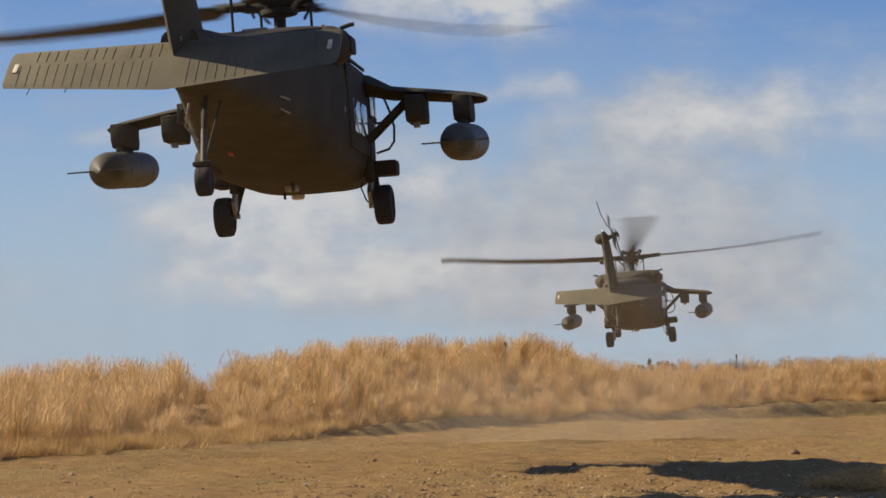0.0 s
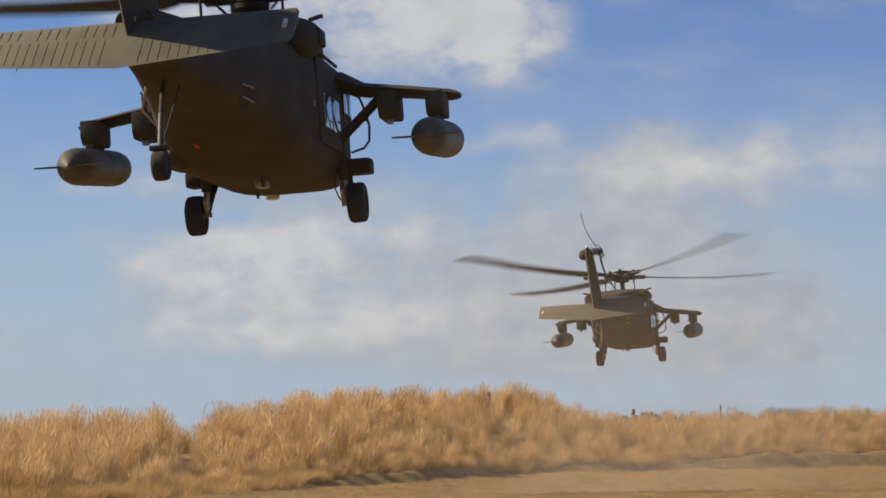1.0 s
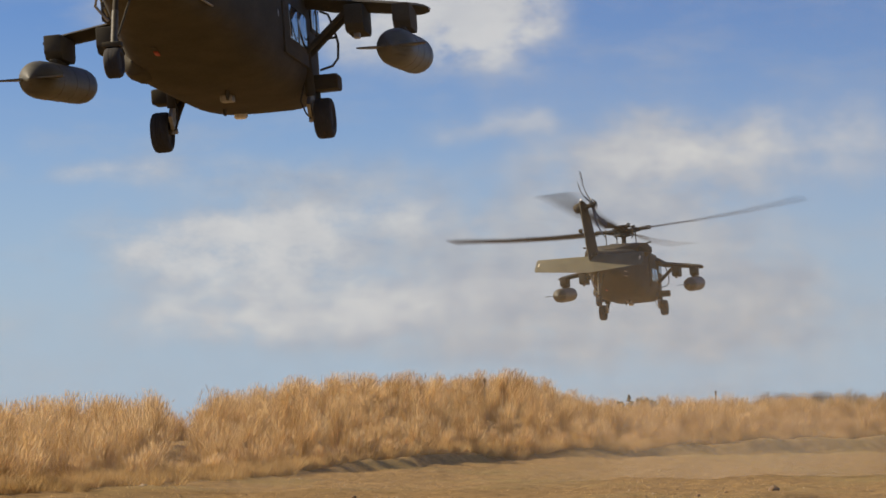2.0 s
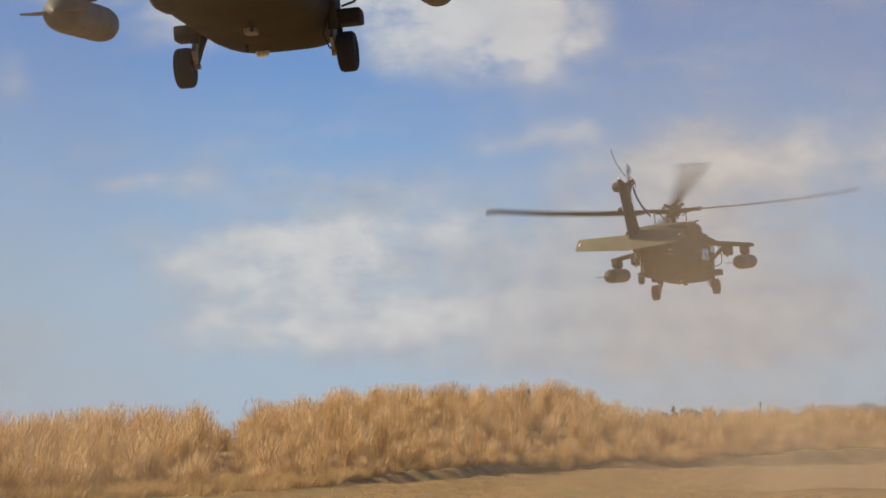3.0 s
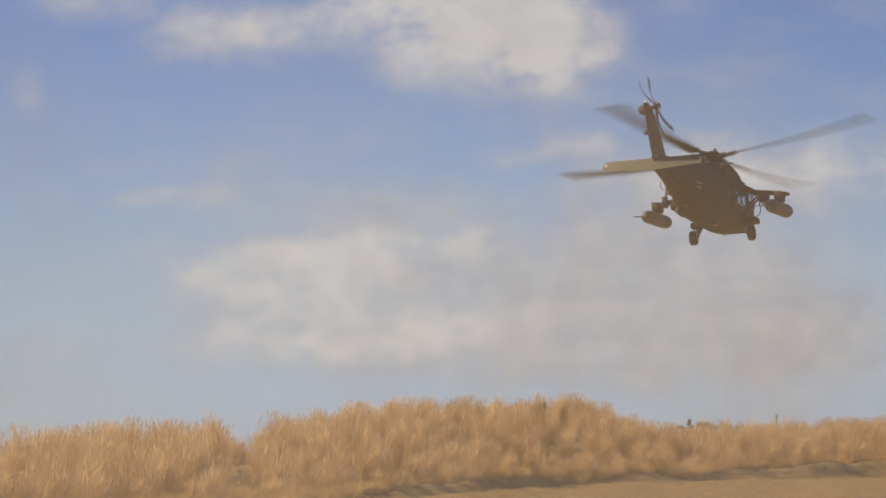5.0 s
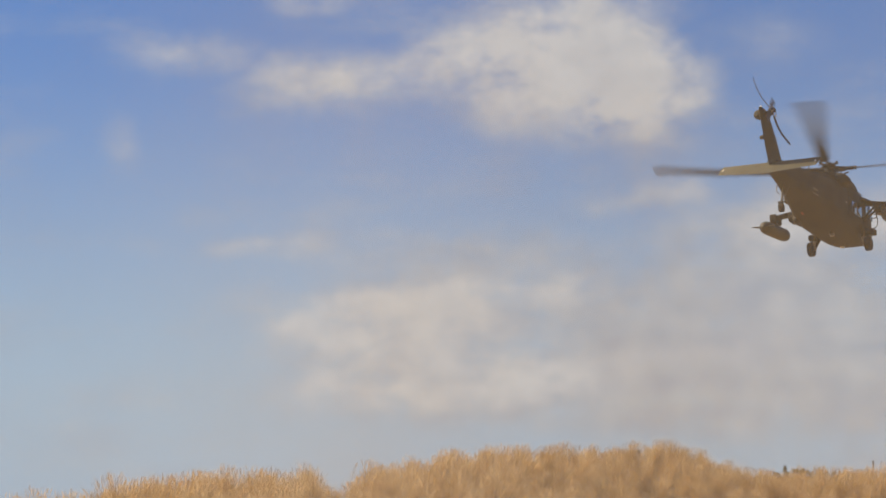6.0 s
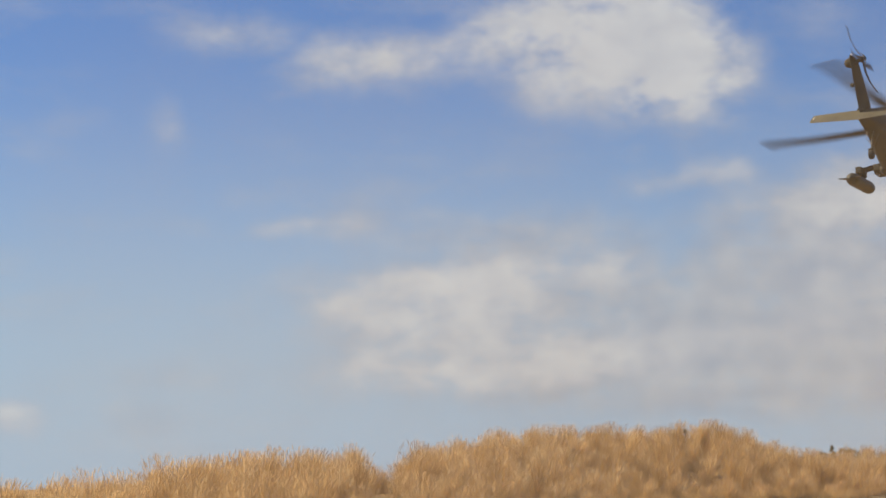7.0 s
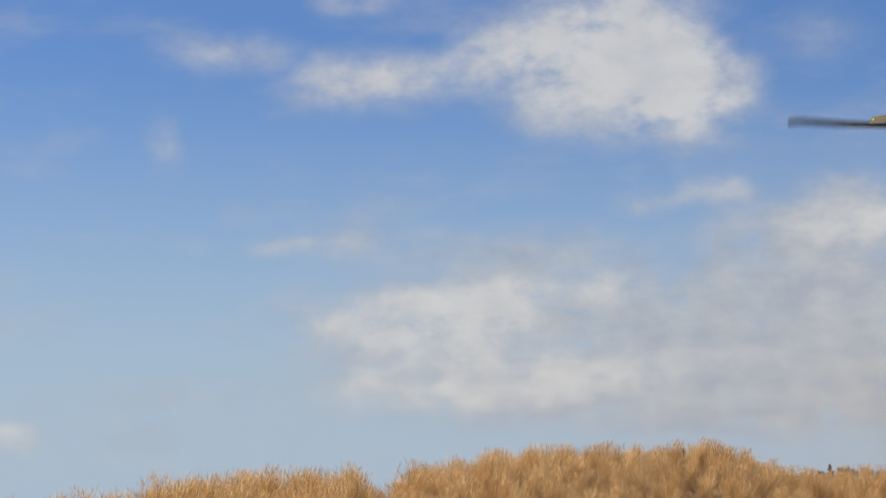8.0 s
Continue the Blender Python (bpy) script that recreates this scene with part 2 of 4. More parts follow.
EARTH = ground_material()
STONE = plain("field_stone", (0.17, 0.105, 0.05), 0.9, 0.0, 0.5, 6.0)


def gravel_material():
    m = bpy.data.materials.new("field_gravel")
    t = nodes_of(m)
    isl = add(t, "ShaderNodeNewGeometry").outputs["Random Per Island"]
    p = add(t, "ShaderNodeTexCoord").outputs["Object"]
    col = ramp(t, isl, [(0.0, (0.17, 0.11, 0.05)), (0.4, (0.30, 0.20, 0.095)), (0.86, (0.42, 0.31, 0.17)), (1.0, (0.66, 0.58, 0.44))])
    col = mixc(t, math_node(t, "MULTIPLY", fbm(t, p, 30.0), 0.5), col, (0.2, 0.13, 0.06, 1))
    principled(t, col, 0.9, spec=0.15)
    return m


GRAVEL = gravel_material()
FIR = plain("fir_needles", (0.065, 0.07, 0.048), 0.9, 0.0, 0.4, 2.0)
BARK = plain("bark", (0.09, 0.07, 0.05), 0.9)
WOOD = plain("weathered_post", (0.10, 0.08, 0.06), 0.9)


# ---------------------------------------------------------------- mesh helpers
def link(name, bm, mat, parent=None, label="", sharp=38.0):
    bmesh.ops.recalc_face_normals(bm, faces=bm.faces)
    for f in bm.faces:
        f.smooth = True
    for e in bm.edges:
        if len(e.link_faces) != 2 or e.calc_face_angle(0.0) > radians(sharp):
            e.smooth = False
    me = bpy.data.meshes.new(name)
    bm.to_mesh(me)
    bm.free()
    me.materials.append(mat)
    ob = new(name, me)
    if parent is not None:
        ob.parent = parent
    if label:
        tagged(ob, label=label)
    return ob


part = link


def sect(w, zb, zt, y, n=28, e=0.45):
    """A rounded-box ring across the body at y."""
    zc, h = (zb + zt) / 2, (zt - zb) / 2
    ring = []
    for i in range(n):
        a = 2 * math.pi * i / n
        c, s = math.cos(a), math.sin(a)
        ring.append((math.copysign(abs(c) ** e, c) * w, y, zc + math.copysign(abs(s) ** e, s) * h))
    return ring


def loft(rings, bm=None, caps=True):
    bm = bm or bmesh.new()
    rows = [[bm.verts.new(p) for p in r] for r in rings]
    n = len(rows[0])
    for a, b in zip(rows, rows[1:]):
        for i in range(n):
            bm.faces.new((a[i], a[(i + 1) % n], b[(i + 1) % n], b[i]))
    if caps:
        bm.faces.new(rows[0])
        bm.faces.new(rows[-1])
    return bm


def box(x0, x1, y0, y1, z0, z1, bevel=0.02, bm=None):
    b = bmesh.new()
    bmesh.ops.create_cube(b, size=1.0)
    for v in b.verts:
        v.co = ((x0 + x1) / 2 + v.co.x * (x1 - x0), (y0 + y1) / 2 + v.co.y * (y1 - y0), (z0 + z1) / 2 + v.co.z * (z1 - z0))
    if bevel:
        bmesh.ops.bevel(b, geom=b.edges[:], offset=bevel, segments=2, affect="EDGES", profile=0.6)
    if bm is None:
        return b
    return join(bm, b)


def join(bm, other):
    me = bpy.data.meshes.new("scrap")
    other.to_mesh(me)
    other.free()
    bm.from_mesh(me)
    bpy.data.meshes.remove(me)
    return bm


def tube(points, radius, n=10, bm=None, taper=1.0):
    """A round bar along a line of points."""
    bm = bm or bmesh.new()
    pts = [Vector(p) for p in points]
    rings = []
    for i, p in enumerate(pts):
        d = (pts[min(i + 1, len(pts) - 1)] - pts[max(i - 1, 0)]).normalized()
        u = d.cross(Vector((0.13, 0.31, 0.94))).normalized()
        w = d.cross(u)
        r = radius * (1 + (taper - 1) * i / max(1, len(pts) - 1))
        rings.append([p + (u * math.cos(2 * math.pi * k / n) + w * math.sin(2 * math.pi * k / n)) * r for k in range(n)])
    return loft(rings, bm)


def lathe(profile, axis, n=28, at=(0, 0, 0), bm=None):
    """Turned body: (along, radius) pairs round an axis 'X', 'Y' or 'Z'."""
    rings = []
    for a, r in profile:
        ring = []
        for k in range(n):
            c, s = math.cos(2 * math.pi * k / n) * r, math.sin(2 * math.pi * k / n) * r
            p = {"X": (a, c, s), "Y": (c, a, s), "Z": (c, s, a)}[axis]
            ring.append(Vector(p) + Vector(at))
        rings.append(ring)
    return loft(rings, bm)


def slab(outline, axis, lo, hi, bevel=0.0):
    """An outline extruded along an axis; outline is in the two other axes."""
    def put(p, q):
        return {"X": (q, p[0], p[1]), "Y": (p[0], q, p[1]), "Z": (p[0], p[1], q)}[axis]
    bm = loft([[put(p, lo) for p in outline], [put(p, hi) for p in outline]])
    if bevel:
        bmesh.ops.bevel(bm, geom=bm.edges[:], offset=bevel, segments=2, affect="EDGES", profile=0.6)
    return bm


# ---------------------------------------------------------------- land
def ease(a, b, x):
    t = np.clip((x - a) / (b - a), 0, 1)
    return t * t * (3 - 2 * t)


def edge_at(k, s):
    """Distance at which a line of bearing k is s metres past the field's edge."""
    return np.minimum((66 + 2.926 * s) / np.maximum(0.3, 1 - 2.75 * k), (70.3 + 2.926 * s) / (1 - 1.1 * k))


def edge_side(x, y):
    """Metres past the edge of the bare field, into the tall grass."""
    wob = 0.5 * np.sin(0.31 * y + 0.7) + 0.3 * np.sin(0.83 * y + 0.4 * x) + 0.15 * np.sin(2.1 * y)
    return (y - np.minimum(66 + 2.75 * x, 70.3 + 1.1 * x)) / 2.926 + wob * 0.6


def crest(k):
    """Height of the rise under the tall grass, by bearing k = x / y."""
    sil = -48 + 63 * ease(-0.237, -0.135, k) + 42 * ease(-0.088, -0.022, k) - 52 * ease(0.036, 0.072, k) + 10 * ease(0.076, 0.1, k) + 6 * ease(0.1, 0.17, k)
    dist = edge_at(k, 5.5)
    return 1.6 + sil / 4636 * dist - 1.13


def land_height(x, y):
    x, y = np.asarray(x, float), np.asarray(y, float)
    k = np.clip(x / np.maximum(y, 5.0), -0.4, 0.22)
    s = edge_side(x, y)
    rise = crest(k) * ease(0.2, 5.5, s) * (1 - 0.75 * ease(7, 30, s))
    # an eroded bank, higher to the right, where the grass begins
    bank = (0.04 + 0.26 * ease(-0.06, -0.01, k) + 0.22 * ease(0.08, 0.14, k)) * (0.93 + 0.07 * np.sin(1.9 * x + 0.4 * y))
    lip = bank * ease(-0.34, 0.12, s) * (1 - ease(0.6, 4.5, s))
    foot = 0.10 * ease(-3.5, -0.3, s) * (1 - ease(-0.3, 1.0, s))
    rough = 0.035 * np.sin(1.7 * x + 0.6 * y) * np.sin(0.9 * y - 0.5 * x) + 0.02 * np.sin(4.1 * x) * np.sin(3.3 * y + x)
    rough = rough + 0.015 * np.sin(7.3 * x + 2.0 * y) * np.sin(5.1 * y)
    near = ease(180, 120, y) * ease(-60, -45, x) * ease(70, 50, x)
    fall = -0.013 * np.maximum(0, y - 120) * ease(0.02, -0.11, k)
    return (rise + lip + foot + rough) * np.where(y > 5, near, 0) + np.where(y > 5, fall, 0)


def make_ground():
    xs = np.concatenate([[-4000, -1500, -600, -250, -120, -70], np.arange(-45, -12, 0.4), np.arange(-12, 0, 0.25), np.arange(0, 12, 0.16), np.arange(12, 45, 0.4), [55, 80, 140, 260, 600, 1500, 4000]])
    ys = np.concatenate([[-4000, -1200, -400, -150, -60, -20, 0, 10, 20], np.arange(26, 36, 0.4), np.arange(36, 58, 0.15), np.arange(58, 100, 0.25), np.arange(100, 140, 0.4), [150, 170, 200, 260, 400, 700, 1500, 4500]])
    gx, gy = np.meshgrid(xs, ys)
    z = land_height(gx, gy)
    rng = np.random.default_rng(4)
    inner = (gy > 28) & (gy < 120) & (abs(gx) < 44)
    z = z + inner * rng.normal(0, 0.012, z.shape)
    co = np.stack([gx, gy, z], -1).reshape(-1, 3)
    w, h = len(xs), len(ys)
    i = (np.arange(h - 1)[:, None] * w + np.arange(w - 1)[None]).ravel()
    quads = np.stack([i, i + 1, i + 1 + w, i + w], -1)
    me = bpy.data.meshes.new("ground")
    me.from_pydata(co.tolist(), [], quads.tolist())
    me.polygons.foreach_set("use_smooth", [True] * len(quads))
    me.materials.append(EARTH)
    ob = new("ground", me)
    return tagged(ob, "bare brown dry earth field running into tall grass", "ground", kind="structure")


def blades_mesh(name, base, lean, height, width, curl, mat, segs=2):
    """Many grass blades at once: arrays of foot points, lean vectors, heights, widths."""
    n = len(base)
    rng = np.random.default_rng(len(name) + n)
    turn = rng.uniform(0, math.pi, n)
    side = np.stack([np.cos(turn), np.sin(turn), np.zeros(n)], -1)
    verts, faces = [], []
    levels = np.linspace(0, 1, segs + 1)
    pts = []
    for l in levels:
        c = base + lean * (height * l ** curl)[:, None] + np.array([0, 0, 1.0]) * (height * l * (1 - 0.12 * l))[:, None]
        wl = width * (1.0 - 0.75 * l) if l < 1 else width * 0.12
        pts.append(c - side * wl[:, None] / 2)
        pts.append(c + side * wl[:, None] / 2)
    co = np.stack(pts, 1).reshape(-1, 3)
    m = 2 * (segs + 1)
    off = np.arange(n)[:, None] * m
    quads = np.concatenate([off + np.array([[2 * s, 2 * s + 1, 2 * s + 3, 2 * s + 2]]) for s in range(segs)], 1).reshape(-1, 4)
    me = bpy.data.meshes.new(name)
    me.vertices.add(len(co))
    me.vertices.foreach_set("co", co.ravel())
    me.loops.add(quads.size)
    me.loops.foreach_set("vertex_index", quads.ravel())
    me.polygons.add(len(quads))
    me.polygons.foreach_set("loop_start", np.arange(len(quads)) * 4)
    me.update(calc_edges=True)
    me.validate()
    me.materials.append(mat)
    return new(name, me)


def make_grass():
    rng = np.random.default_rng(11)
    # tufts kept apart; a washed-out gap breaks the row
    k = rng.uniform(-0.28, 0.19, 9000)
    s = 0.25 + rng.random(9000) ** 1.25 * 9.0
    y = edge_at(k, s)
    keep = (y < 150) & ~((abs(k + 0.0922) < 0.0066) & (s > 1.9) & (s < 6.5))
    # the tallest tufts stand out along the top of the rise
    tk = np.array([-0.160, -0.1345, -0.1175, -0.1118, -0.1030, -0.0800, -0.0620, -0.0515, -0.0235, 0.0215, 0.0370])
    k, s = np.concatenate([tk, k[keep]]), np.concatenate([np.full(len(tk), 5.0), s[keep]])
    y = edge_at(k, s)
    x = k * y
    chosen = []
    for i in range(len(x)):
        gap = (0.74 if i % 3 else 0.95) + 0.004 * max(0.0, y[i] - 50)
        if not chosen or np.min((x[chosen] - x[i]) ** 2 + (y[chosen] - y[i]) ** 2) > gap * gap:
            chosen.append(i)
    lead = len(tk)
    x, y = x[chosen], y[chosen]
    n = len(x)
    s = edge_side(x, y)
    z = land_height(x, y)
    tall = (1.20 + 0.24 * rng.normal(size=n)) * np.where(s < 1.6, 0.5 + 0.31 * np.clip(s, 0, 1.6), 1.0)
    tall = np.clip(tall + 0.12 * np.sin(0.9 * x + 0.5 * y) * np.sin(0.37 * y), 0.45, 1.6)
    tall[:lead] = np.clip(tall[:lead], 1.4, 1.6)
    tall[abs(x / y + 0.0922) < 0.0085] *= 0.72
    per = 520
    ti = np.repeat(np.arange(n), per)
    m = n * per
    spread = (0.15 + 0.13 * rng.random(n))[ti]
    r = np.abs(rng.normal(0, 1, m)) * spread
    a = rng.uniform(0, 2 * math.pi, m)
    out = np.stack([np.cos(a), np.sin(a), np.zeros_like(a)], -1)
    foot = np.stack([x, y, z], -1)[ti] + out * (0.6 * r)[:, None] + np.array([0, 0, -0.04])
    wind = np.array([0.06, -0.03, 0.0]) + rng.normal(0, 0.07, (n, 3)) * np.array([1, 1, 0])
    lean = out * (0.03 + 0.75 * r)[:, None] * rng.uniform(0.5, 1.4, m)[:, None] + wind[ti] + rng.normal(0, 0.035, (m, 3)) * np.array([1, 1, 0])
    height = tall[ti] * rng.uniform(0.6, 1.0, m) * (1 - 0.6 * np.clip(r / 0.55, 0, 1) ** 2)
    width = rng.uniform(0.004, 0.009, m) * (1 + 0.4 * (y[ti] > 85))
    ob = blades_mesh("tall_grass", foot, lean, height, width, 2.2, STRAW)
    tagged(ob, "dense stand of tall golden dry plume grass", "grass", kind="stuff")
    # a second, finer growth between the stems
    ti2 = np.repeat(np.arange(n), 90)
    m2 = len(ti2)
    a2 = rng.uniform(0, 2 * math.pi, m2)
    o2 = np.stack([np.cos(a2), np.sin(a2), np.zeros_like(a2)], -1)
    r2 = np.abs(rng.normal(0, 0.32, m2))
    ob = blades_mesh("fine_grass", np.stack([x, y, z], -1)[ti2] + o2 * r2[:, None], o2 * rng.uniform(0.0, 0.35, m2)[:, None] + rng.normal(0, 0.12, (m2, 3)) * np.array([1, 1, 0]),
                     tall[ti2] * rng.uniform(0.15, 0.5, m2), rng.uniform(0.004, 0.009, m2), 1.4, STRAW, 1)
    tagged(ob, "fine dry straw growing between the tall grass stems", "grass", kind="stuff")
    # short pale fringe along the field's edge
    e = 2600
    ky = rng.uniform(-0.24, 0.19, e)
    sy = np.where(ky > -0.05, 0.15 + np.abs(rng.normal(0, 0.4, e)), rng.normal(0.2, 0.4, e))
    ey = edge_at(ky, sy)
    ok = ey < 140
    ex, ey = (ky * ey)[ok], ey[ok]
    ez = land_height(ex, ey)
    pe = 60
    ei = np.repeat(np.arange(len(ex)), pe)
    ang = rng.uniform(0, 2 * math.pi, len(ei))
    eo = np.stack([np.cos(ang), np.sin(ang), np.zeros_like(ang)], -1)
    ob = blades_mesh("grass_fringe", np.stack([ex, ey, ez], -1)[ei] + eo * rng.uniform(0, 0.16, len(ei))[:, None], eo * rng.uniform(0.15, 0.9, len(ei))[:, None],
                     rng.uniform(0.12, 0.38, len(ei)) * rng.uniform(0.6, 1.2, len(ex))[ei], rng.uniform(0.006, 0.014, len(ei)), 1.8, STRAW, 1)
    tagged(ob, "short pale dry grass along the edge of the field", "grass", kind="stuff")
    # feathery seed heads on the taller stems
    pick = rng.random(m) < 0.38
    top = foot[pick] + lean[pick] * height[pick][:, None] * 0.95 + np.array([0, 0, 1.0]) * (height[pick] * 0.84)[:, None]
    q = pick.sum()
    ob = blades_mesh("grass_plumes", top, lean[pick] * 1.6 + rng.normal(0, 0.22, (q, 3)) * np.array([1, 1, 0]), rng.uniform(0.10, 0.22, q), rng.uniform(0.009, 0.018, q), 1.3, PLUME, 1)
    tagged(ob, "pale feathery seed plumes on the tall dry grass", "grass plumes", kind="stuff")


def make_stones():
    rng = np.random.default_rng(5)
    ico = bmesh.new()
    bmesh.ops.create_icosphere(ico, subdivisions=1, radius=1.0)
    tv = np.array([v.co[:] for v in ico.verts])
    tf = np.array([[v.index for v in f.verts] for f in ico.faces])
    ico.free()
    n = 24000
    y = 31 + 33 * rng.random(n) ** 2.2
    x = rng.uniform(-0.19, 0.19, n) * y
    keep = (edge_side(x, y) < -0.3) & (rng.random(n) < 0.12 + 0.88 * ease(-3.5, 0.5, x + 0.8 * np.sin(0.7 * y)) * ease(47, 40, y))
    x, y = x[keep], y[keep]
    n = len(x)
    size = np.clip(rng.lognormal(-4.2, 0.45, n), 0.008, 0.06)
    z = land_height(x, y)
    scl = rng.uniform(0.6, 1.3, (n, 1, 3)) * np.array([1, 1, 0.6])
    co = tv[None] * (1 + rng.uniform(-0.25, 0.25, (n, len(tv), 1))) * scl * size[:, None, None] + np.stack([x, y, z], -1)[:, None]
    faces = (tf[None] + (np.arange(n) * len(tv))[:, None, None]).reshape(-1, 3)
    me = bpy.data.meshes.new("stones")
    me.from_pydata(co.reshape(-1, 3).tolist(), [], faces.tolist())
    me.materials.append(GRAVEL)
    tagged(new("stones", me), "scattered small brown stones and clods of earth", "stones", kind="stuff")


def make_stubble():
    rng = np.random.default_rng(8)
    n = 16000
    y = 30 + 40 * rng.random(n) ** 1.4
    x = rng.uniform(-0.19, 0.19, n) * y
    keep = (edge_side(x, y) < 0.3) & (np.sin(0.8 * x + 0.3 * y) * np.sin(0.5 * y) + rng.normal(0, 0.5, n) > 0.35)
    x, y = x[keep], y[keep]
    n = len(x)
    a = rng.uniform(0, 2 * math.pi, n)
    lean = np.stack([np.cos(a), np.sin(a), np.zeros(n)], -1) * rng.uniform(0.5, 2.5, n)[:, None]
    base = np.stack([x, y, land_height(x, y)], -1)
    ob = blades_mesh("stubble", base, lean, rng.uniform(0.02, 0.07, n), rng.uniform(0.006, 0.014, n), 1.2, STRAW)
    tagged(ob, "short dry stubble and straw bits on bare earth", "stubble", kind="stuff")


def make_straw_heap(x, y, r):
    rng = np.random.default_rng(21)
    n = 2600
    a, q = rng.uniform(0, 2 * math.pi, n), np.sqrt(rng.random(n)) * r
    base = np.stack([x + np.cos(a) * q * 1.6, y + np.sin(a) * q, np.zeros(n)], -1)
    base[:, 2] = land_height(base[:, 0], base[:, 1]) + 0.30 * np.clip(1 - (q / r) ** 2, 0, 1) * rng.random(n) ** 0.6
    b = rng.uniform(0, 2 * math.pi, n)
    lean = np.stack([np.cos(b), np.sin(b), np.zeros(n)], -1) * rng.uniform(2.0, 5.0, n)[:, None]
    ob = blades_mesh("straw_heap", base, lean, rng.uniform(0.05, 0.09, n), rng.uniform(0.01, 0.02, n), 1.1, STRAW)
    tagged(ob, "flattened heap of pale dry straw on the field", "straw", kind="stuff")


def make_clod(x, y, r, seed):
    bm = bmesh.new()
    bmesh.ops.create_icosphere(bm, subdivisions=3, radius=r)
    for v in bm.verts:
        d = noise.noise(v.co * (2.2 / r) + Vector((seed, 0, 0)))
        v.co *= 1 + 0.35 * d
        v.co.z = v.co.z * 0.75
    ob = link("earth_clod", bm, STONE, sharp=60)
    ob.location = (x, y, float(land_height(x, y)) + r * 0.35)
    tagged(ob, "dark lump of dry earth lying on the field", "clod", "clods on the field")


def make_fir(x, y, h, seed):
    rng = random.Random(seed)
    top = tagged(new("fir_tree"), "distant dark green conifer with an uneven crown", "tree", "far tree line")
    top.location = (x, y, float(land_height(x, y)))
    part("trunk", tube([(0, 0, -0.3), (0, 0, h * 0.5), (0, 0, h * 0.97)], 0.03 * h, 7, taper=0.2), BARK, top)
    bm = bmesh.new()
    for i in range(70):
        f = rng.random() ** 0.8
        z = h * (0.12 + 0.88 * f)
        reach = (1 - f) * h * 0.24 * rng.uniform(0.6, 1.15) + 0.03 * h
        a = rng.uniform(0, 2 * math.pi)
        c, s = math.cos(a), math.sin(a)
        for j in range(3):
            q = reach * (0.35 + 0.3 * j)
            p = Vector((c * q, s * q, z - 0.25 * q))
            r = 0.045 * h * rng.uniform(0.6, 1.2)
            v = [bm.verts.new(p + Vector((rng.uniform(-r, r) * 1.6, rng.uniform(-r, r) * 1.6, rng.uniform(-r, r)))) for _ in range(4)]
            for tri in ((0, 1, 2), (0, 2, 3), (0, 3, 1), (1, 3, 2)):
                bm.faces.new([v[t] for t in tri])
    part("crown", bm, FIR, top)


def make_bushy_tree(x, y, h, seed):
    rng = random.Random(seed)
    top = tagged(new("broadleaf_tree"), "distant dark rounded tree with a ragged crown", "tree", "far tree line")
    top.location = (x, y, float(land_height(x, y)))
    bm = tube([(0, 0, -0.3), (0.02 * h, 0, h * 0.45), (0, 0.02 * h, h * 0.8)], 0.05 * h, 7, taper=0.3)
    for i in range(5):
        a = 2 * math.pi * i / 5 + rng.random()
        tube([(0, 0, h * (0.3 + 0.07 * i)), (math.cos(a) * h * 0.25, math.sin(a) * h * 0.25, h * (0.5 + 0.07 * i))], 0.02 * h, 5, bm, 0.3)
    part("trunk", bm, BARK, top)
    bm = bmesh.new()
    for i in range(260):
        a, f = rng.uniform(0, 2 * math.pi), rng.random()
        z = h * (0.06 + 0.94 * f)
        q = h * 0.27 * math.sqrt(max(0.02, 1 - ((f - 0.4) / 0.62) ** 2)) * rng.uniform(0.5, 1.08)
        p = Vector((math.cos(a) * q, math.sin(a) * q, z))
        r = 0.055 * h * rng.uniform(0.6, 1.3)
        v = [bm.verts.new(p + Vector((rng.uniform(-r, r) * 1.4, rng.uniform(-r, r) * 1.4, rng.uniform(-r, r)))) for _ in range(4)]
        for tri in ((0, 1, 2), (0, 2, 3), (0, 3, 1), (1, 3, 2)):
            bm.faces.new([v[t] for t in tri])
    part("crown", bm, FIR, top)


def make_tree_line():
    rng = random.Random(3)
    dist = 420.0
    # bearing, height of the top over the eye line in metres, a fir or not
    for b, h, kind in ((0.0745, 0.75, 1), (0.0758, 0.6, 0), (0.0787, 1.75, 1), (0.0800, 0.7, 1), (0.0822, 1.15, 1), (0.0834, 1.45, 1), (0.0845, 1.05, 0),
                       (0.0858, 1.3, 1), (0.0872, 0.9, 0), (0.0890, 0.8, 1), (0.0908, 1.2, 1), (0.0921, 1.0, 0), (0.0945, 0.75, 1), (0.0968, 0.6, 0),
                       (0.0992, 0.7, 1), (0.1035, 0.5, 0), (0.108, 0.45, 1), (0.1165, 0.55, 0), (0.1225, 0.45, 1), (0.1305, 0.6, 0), (0.1365, 0.4, 1),
                       (0.145, 0.4, 0), (0.152, 0.5, 0)):
        d = dist * rng.uniform(0.96, 1.06)
        f = make_fir if kind else make_bushy_tree
        f(b * d, d, EYE_Z + h - float(land_height(b * d, d)), rng.random())


def make_post(x, y, z1):
    top = tagged(new("marker_post"), "weathered thin wooden marker post in the grass", "post")
    g = float(land_height(x, y))
    top.location = (x, y, g)
    part("shaft", tube([(0, 0, -0.2), (0, 0, (z1 - g) * 0.5), (0.01, 0, z1 - g)], 0.03, 10), WOOD, top)
    part("cap", box(-0.055, 0.055, -0.055, 0.055, z1 - g - 0.02, z1 - g + 0.03, 0.01), WOOD, top)


